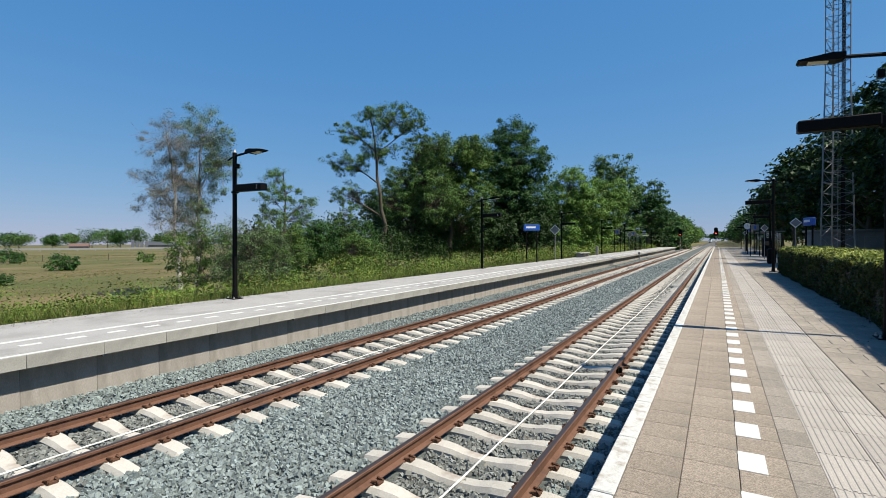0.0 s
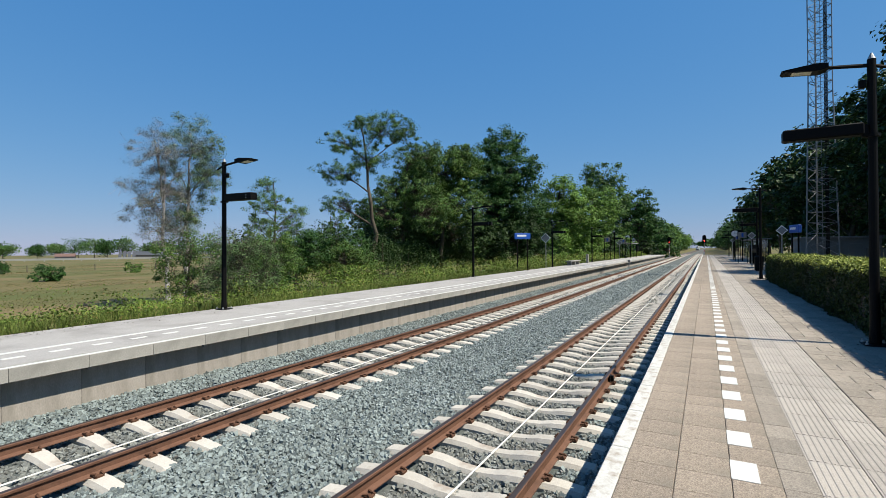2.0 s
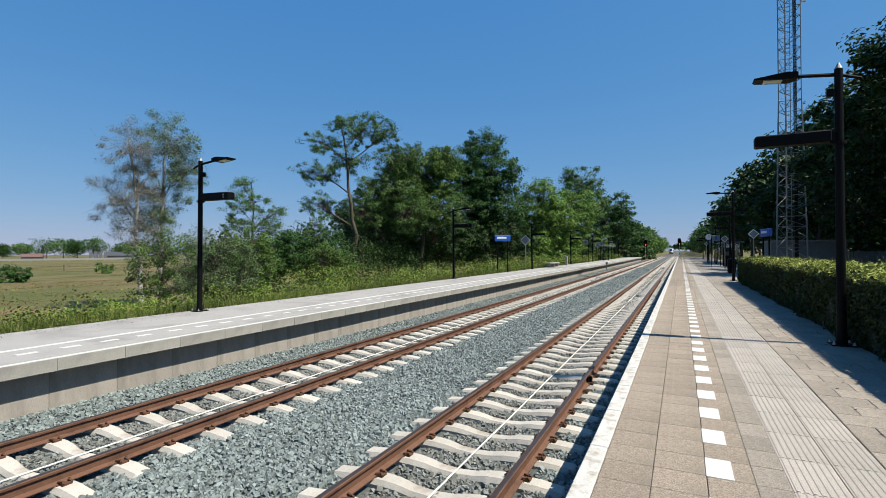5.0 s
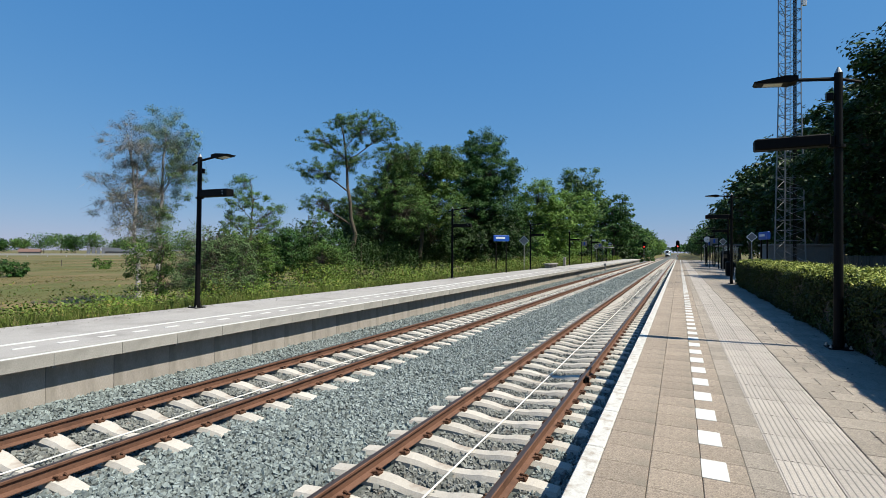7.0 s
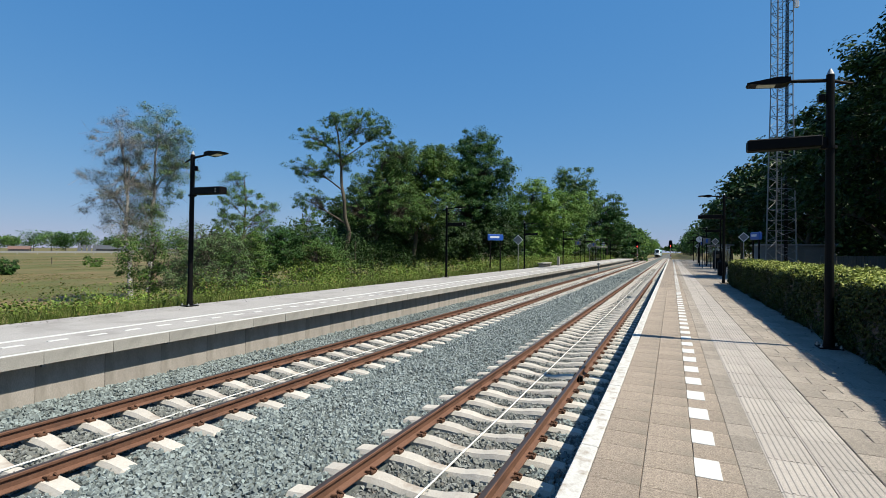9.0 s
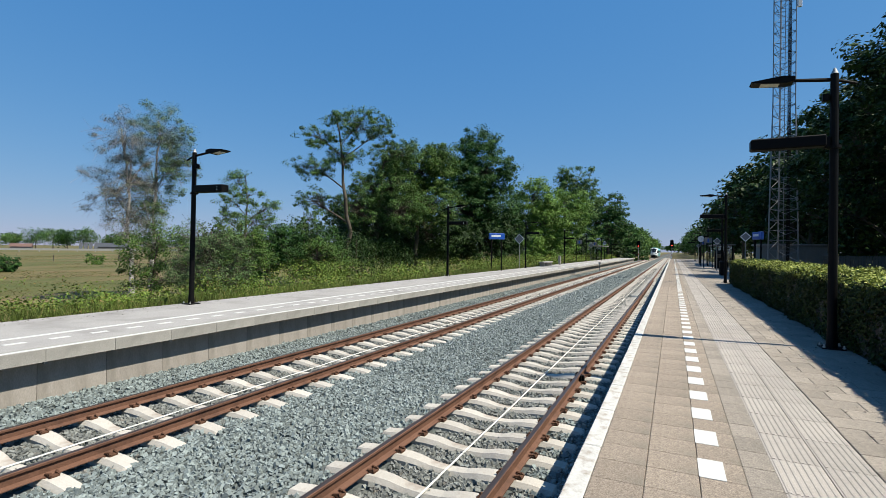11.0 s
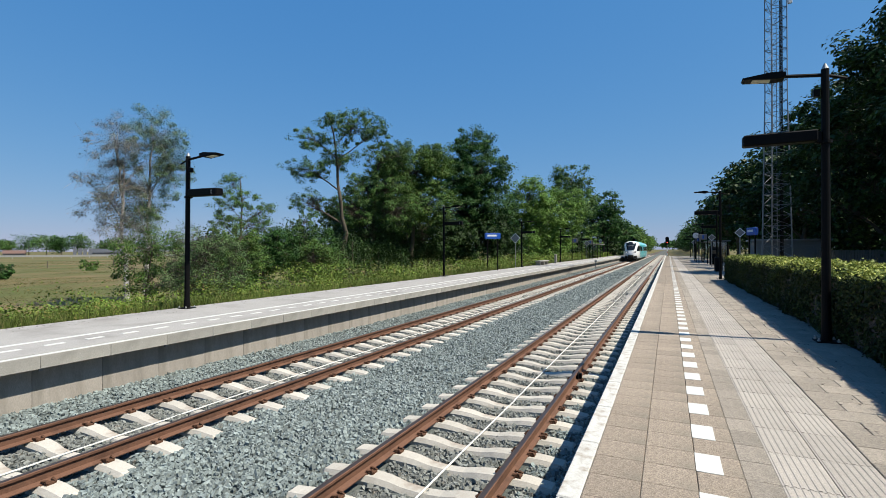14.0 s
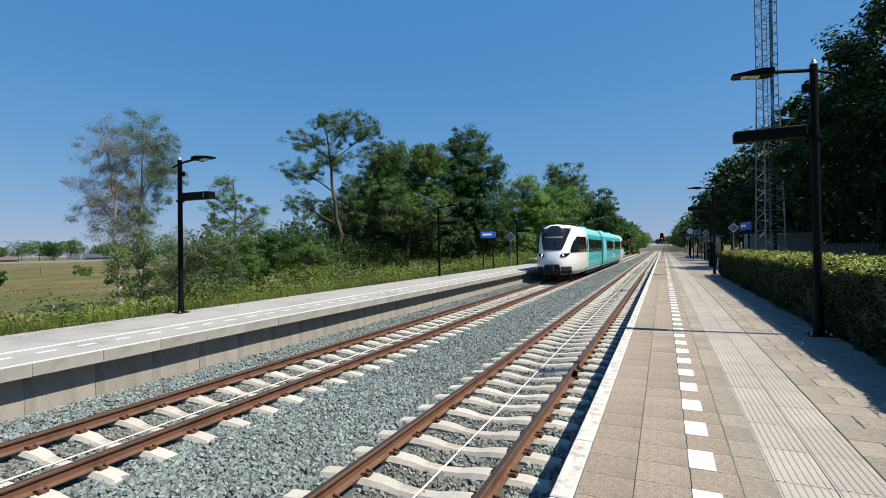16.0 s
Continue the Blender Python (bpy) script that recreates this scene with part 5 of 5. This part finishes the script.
Y0 = [0.22, 0.02, 0.0, 0.08, 0.28, 0.50, 0.70, 0.86, 1.02, 1.18, 1.45, 2.1]


def lerp_tab(z, tab):
    return float(np.interp(z, Z_LV, tab))


def nose(x, z):
    """Depth of the nose's skin behind its tip."""
    return lerp_tab(z, Y0) + 1.85 * min(1.0, abs(x) / lerp_tab(z, HW)) ** 3.1


def skin_patch(outline_z, half, off, nx=8, cx=0.0, depth=0.03):
    """A closed plate on the nose, between half-widths given at the heights."""
    b = Build()
    rows = []
    off += 0.02
    zz = sorted(set(list(outline_z) + [z for z in Z_LV if outline_z[0] < z < outline_z[-1]]))
    half = [(float(np.interp(z, outline_z, [h[0] for h in half])), float(np.interp(z, outline_z, [h[1] for h in half]))) for z in zz]
    for z, (a, c) in zip(zz, half):
        rows.append([(cx + a + (c - a) * i / nx, z) for i in range(nx + 1)])
    v = [(x, nose(x, z) - off, z) for r in rows for x, z in r] + [(x, nose(x, z) + depth, z) for r in rows for x, z in r]
    w, m = nx + 1, len(rows)
    f = []
    for j in range(m - 1):
        for i in range(nx):
            f.append((j * w + i, j * w + i + 1, (j + 1) * w + i + 1, (j + 1) * w + i))
    o = w * m
    for j in range(m - 1):
        f += [(j * w, (j + 1) * w, o + (j + 1) * w, o + j * w), (j * w + nx, o + j * w + nx, o + (j + 1) * w + nx, (j + 1) * w + nx)]
    for i in range(nx):
        f += [(i, o + i, o + i + 1, i + 1), ((m - 1) * w + i, (m - 1) * w + i + 1, o + (m - 1) * w + i + 1, o + (m - 1) * w + i)]
    return b.add(v, f)


def cab_shell(length):
    b = Build()
    k = 8
    v, f = [], []
    xs = [-1 + i / k for i in range(2 * k + 1)]
    for z, hw in zip(Z_LV, HW):
        ring = [(-hw, length, z)] + [(s * hw, nose(s * hw, z), z) for s in xs] + [(hw, length, z)]
        v += ring
    w = 2 * k + 3
    for j in range(len(Z_LV) - 1):
        for i in range(w - 1):
            f.append((j * w + i, j * w + i + 1, (j + 1) * w + i + 1, (j + 1) * w + i))
    top = (len(Z_LV) - 1) * w
    f.append(tuple(range(top, top + w)))
    f.append(tuple(range(w - 1, -1, -1)))
    return b.add(v, f)


def side_profile(z0, z1):
    zs = [z0] + [z for z in Z_LV if z0 < z < z1] + [z1]
    return [(lerp_tab(z, HW), z) for z in zs] + [(-lerp_tab(z, HW), z) for z in reversed(zs)]


def side_pane(s, y0, y1, z0, z1, proud=0.008, skew=0.0, n=5):
    """A pane following the side wall; s is the side."""
    b = Build()
    v, f = [], []
    for i in range(n + 1):
        z = z0 + (z1 - z0) * i / n
        hw = lerp_tab(z, HW)
        ya = y0 + skew * i / n
        v += [(s * (hw + proud), ya, z), (s * (hw + proud), y1, z), (s * (hw - 0.02), y1, z), (s * (hw - 0.02), ya, z)]
    for i in range(n):
        for j in range(4):
            q = (j + 1) % 4
            f.append((4 * i + j, 4 * i + q, 4 * i + 4 + q, 4 * i + 4 + j))
    f += [(3, 2, 1, 0), (4 * n, 4 * n + 1, 4 * n + 2, 4 * n + 3)]
    return b.add(v, f)


def bogie(t, y):
    b = part("bogie", Build().box(-1.15, 1.15, y - 1.3, y + 1.3, 0.45, 0.75, 0.03), M_UNDER, t, "dark wheel frame")
    for yy in (-0.95, 0.95):
        for s in (-1, 1):
            part("wheel", Build().tube((s * 0.70, y + yy, 0.385), (s * 0.82, y + yy, 0.385), 0.38, n=20), M_UNDER, b)


def train():
    t = thing("passenger_train", "white and turquoise two-part diesel passenger train", "train")
    LEN, CAB = 45.5, 6.9
    for rear in (False, True):
        holder = part("cab_shell", cab_shell(CAB), M_TRAINW, t, "rounded white driver's cab", smooth=True)
        if rear:
            holder.matrix_basis = pose(0, LEN, 0, 0, 0, 180)
        ws = skin_patch([2.15, 2.24, 2.6, 3.05, 3.4, 3.66], [(-0.58, 0.58), (-0.66, 0.66), (-0.78, 0.78), (-0.90, 0.90), (-0.99, 0.99), (-1.02, 1.02)], 0.012, 16)
        part("windscreen", ws, M_GLASS, holder, "large dark sloping windscreen")
        part("destination_display", skin_patch([3.64, 3.74, 3.86], [(-0.50, 0.50), (-0.42, 0.42), (-0.22, 0.22)], 0.016), M_GLASS, holder)
        part("wiper", Build().tube((0.0, nose(0, 2.15) - 0.03, 2.12), (0.28, nose(0.2, 2.7) - 0.03, 2.75), 0.014, n=5), M_BLACK, holder)
        part("sun_blind", skin_patch([3.0, 3.08], [(-0.62, 0.62), (-0.64, 0.64)], 0.018), M_GREYB, holder)
        for s in (-1, 1):
            hl = part("headlight_pod", skin_patch([1.66, 1.78, 1.92], [sorted((s * 0.58, s * 0.86)), sorted((s * 0.54, s * 1.02)), sorted((s * 0.62, s * 1.10))], 0.012, 5), M_GLASS, holder)
            part("headlight", Build().tube((s * 0.70, nose(0.7, 1.79) - 0.03, 1.79), (s * 0.70, nose(0.7, 1.79), 1.79), 0.085, n=14), M_LIT if not rear else M_REDP, hl)
            part("bumper_pad", skin_patch([0.50, 0.56, 0.94, 1.02], [sorted((s * 0.62, s * 1.10)), sorted((s * 0.58, s * 1.16)), sorted((s * 0.58, s * 1.16)), sorted((s * 0.62, s * 1.10))], 0.06, 5), M_UNDER, holder, "dark crash pad")
            cw = part("cab_window", side_pane(s, 2.0, 5.95, 1.95, 3.08, 0.012, skew=0.35), M_GLASS, holder)
            hz = [1.95, 2.2, 2.7, 3.08]
            ed = [sorted((s * q, s * lerp_tab(z, HW) * 0.998)) for z, q in zip(hz, (1.10, 1.10, 1.20, 1.34))]
            part("quarter_window", skin_patch(hz, ed, 0.004, 8), M_GLASS, cw)
            part("cab_door", side_pane(s, 6.15, 6.85, 0.75, 3.1, 0.006), M_TRAINW, holder)
            part("door_seam", side_pane(s, 6.08, 6.13, 0.75, 3.1, 0.004), M_UNDER, holder)
            part("door_window", side_pane(s, 6.30, 6.70, 1.9, 2.95, 0.010), M_GLASS, holder)
        part("coupler_recess", skin_patch([0.48, 0.6, 1.06, 1.18], [(-0.56, 0.56), (-0.56, 0.56), (-0.52, 0.52), (-0.46, 0.46)], 0.012), M_UNDER, holder)
        cp = Build().tube((0, 0.25, 0.92), (0, -0.22, 0.92), 0.11, n=10)
        cp.box(-0.2, 0.2, -0.42, -0.2, 0.74, 1.10, 0.03)
        part("coupler", cp, M_UNDER, holder, "black automatic coupler")
        part("plough", Build().add([(-0.85, 1.3, 0.15), (0.85, 1.3, 0.15), (0.95, 1.5, 0.5), (-0.95, 1.5, 0.5), (-0.85, 1.4, 0.15), (0.85, 1.4, 0.15), (0.95, 1.6, 0.5), (-0.95, 1.6, 0.5)], [(0, 1, 2, 3), (7, 6, 5, 4), (0, 4, 5, 1), (1, 5, 6, 2), (2, 6, 7, 3), (3, 7, 4, 0)]), M_UNDER, holder)
    for y0, y1 in ((CAB, 16.5), (17.0, LEN - CAB)):
        body = part("car_body", Build().sweep(side_profile(0.45, 3.30), y0, y1), M_TEAL, t, "turquoise car body")
        part("roof", Build().sweep(side_profile(3.302, 3.98), y0, y1), M_TEALTOP, body, "paler turquoise roof")
        part("underframe", Build().box(-1.2, 1.2, y0 + 0.1, y1 - 0.1, 0.22, 0.46), M_UNDER, body)
    part("bellows", Build().sweep([(x * 0.94, z if z > 0.5 else 0.5) for x, z in side_profile(0.5, 3.9)], 16.45, 17.05), M_UNDER, t, "dark gangway bellows")
    wins = [(7.3, 16.1), (20.6, 27.4), (29.6, 38.2)]
    for s in (-1, 1):
        for a, b in wins:
            n = max(2, int((b - a) / 1.7))
            strip = part("window_band", side_pane(s, a, b, 1.92, 2.96, 0.006), M_UNDER, t, "dark band joining the windows")
            for i in range(n):
                w = (b - a) / n
                part("window_pane", side_pane(s, a + w * i + 0.06, a + w * (i + 1) - 0.06, 1.98, 2.90, 0.011), M_GLASS, strip)
        d = part("door", side_pane(s, 27.6, 29.4, 0.6, 3.1, 0.012), M_TRAINW, t, "white double door")
        for y in (27.8, 28.6):
            part("door_window", side_pane(s, y, y + 0.6, 1.5, 2.9, 0.016), M_GLASS, d)
        part("engine_grille", side_pane(s, 17.6, 20.2, 1.0, 3.2, 0.006), M_TEALTOP, t, "paler engine compartment panel")
        part("skirt_band", side_pane(s, 6.95, 16.4, 0.46, 0.62, 0.004, n=1), M_TRAINW, t)
    for y in (3.6, 18.9, LEN - 3.6):
        bogie(t, y)
    rf = Build()
    for y in (10.0, 23.0, 32.0):
        rf.box(-0.55, 0.55, y, y + 2.6, 3.93, 4.10, 0.05)
    part("roof_units", rf, M_TEALTOP, t, "low roof equipment covers")
    return t


moving_train = train()


def motions():
    rows = [(0, 580), (2, 511), (4, 442), (7, 341), (9, 273), (11.5, 189.8), (12.5, 155.0), (13.5, 120.0), (14.5, 85.2), (15.5, 50.1), (16, 32.6)]
    walk(moving_train, [(t, pose(XL, y, 0)) for t, y in rows])


motions()
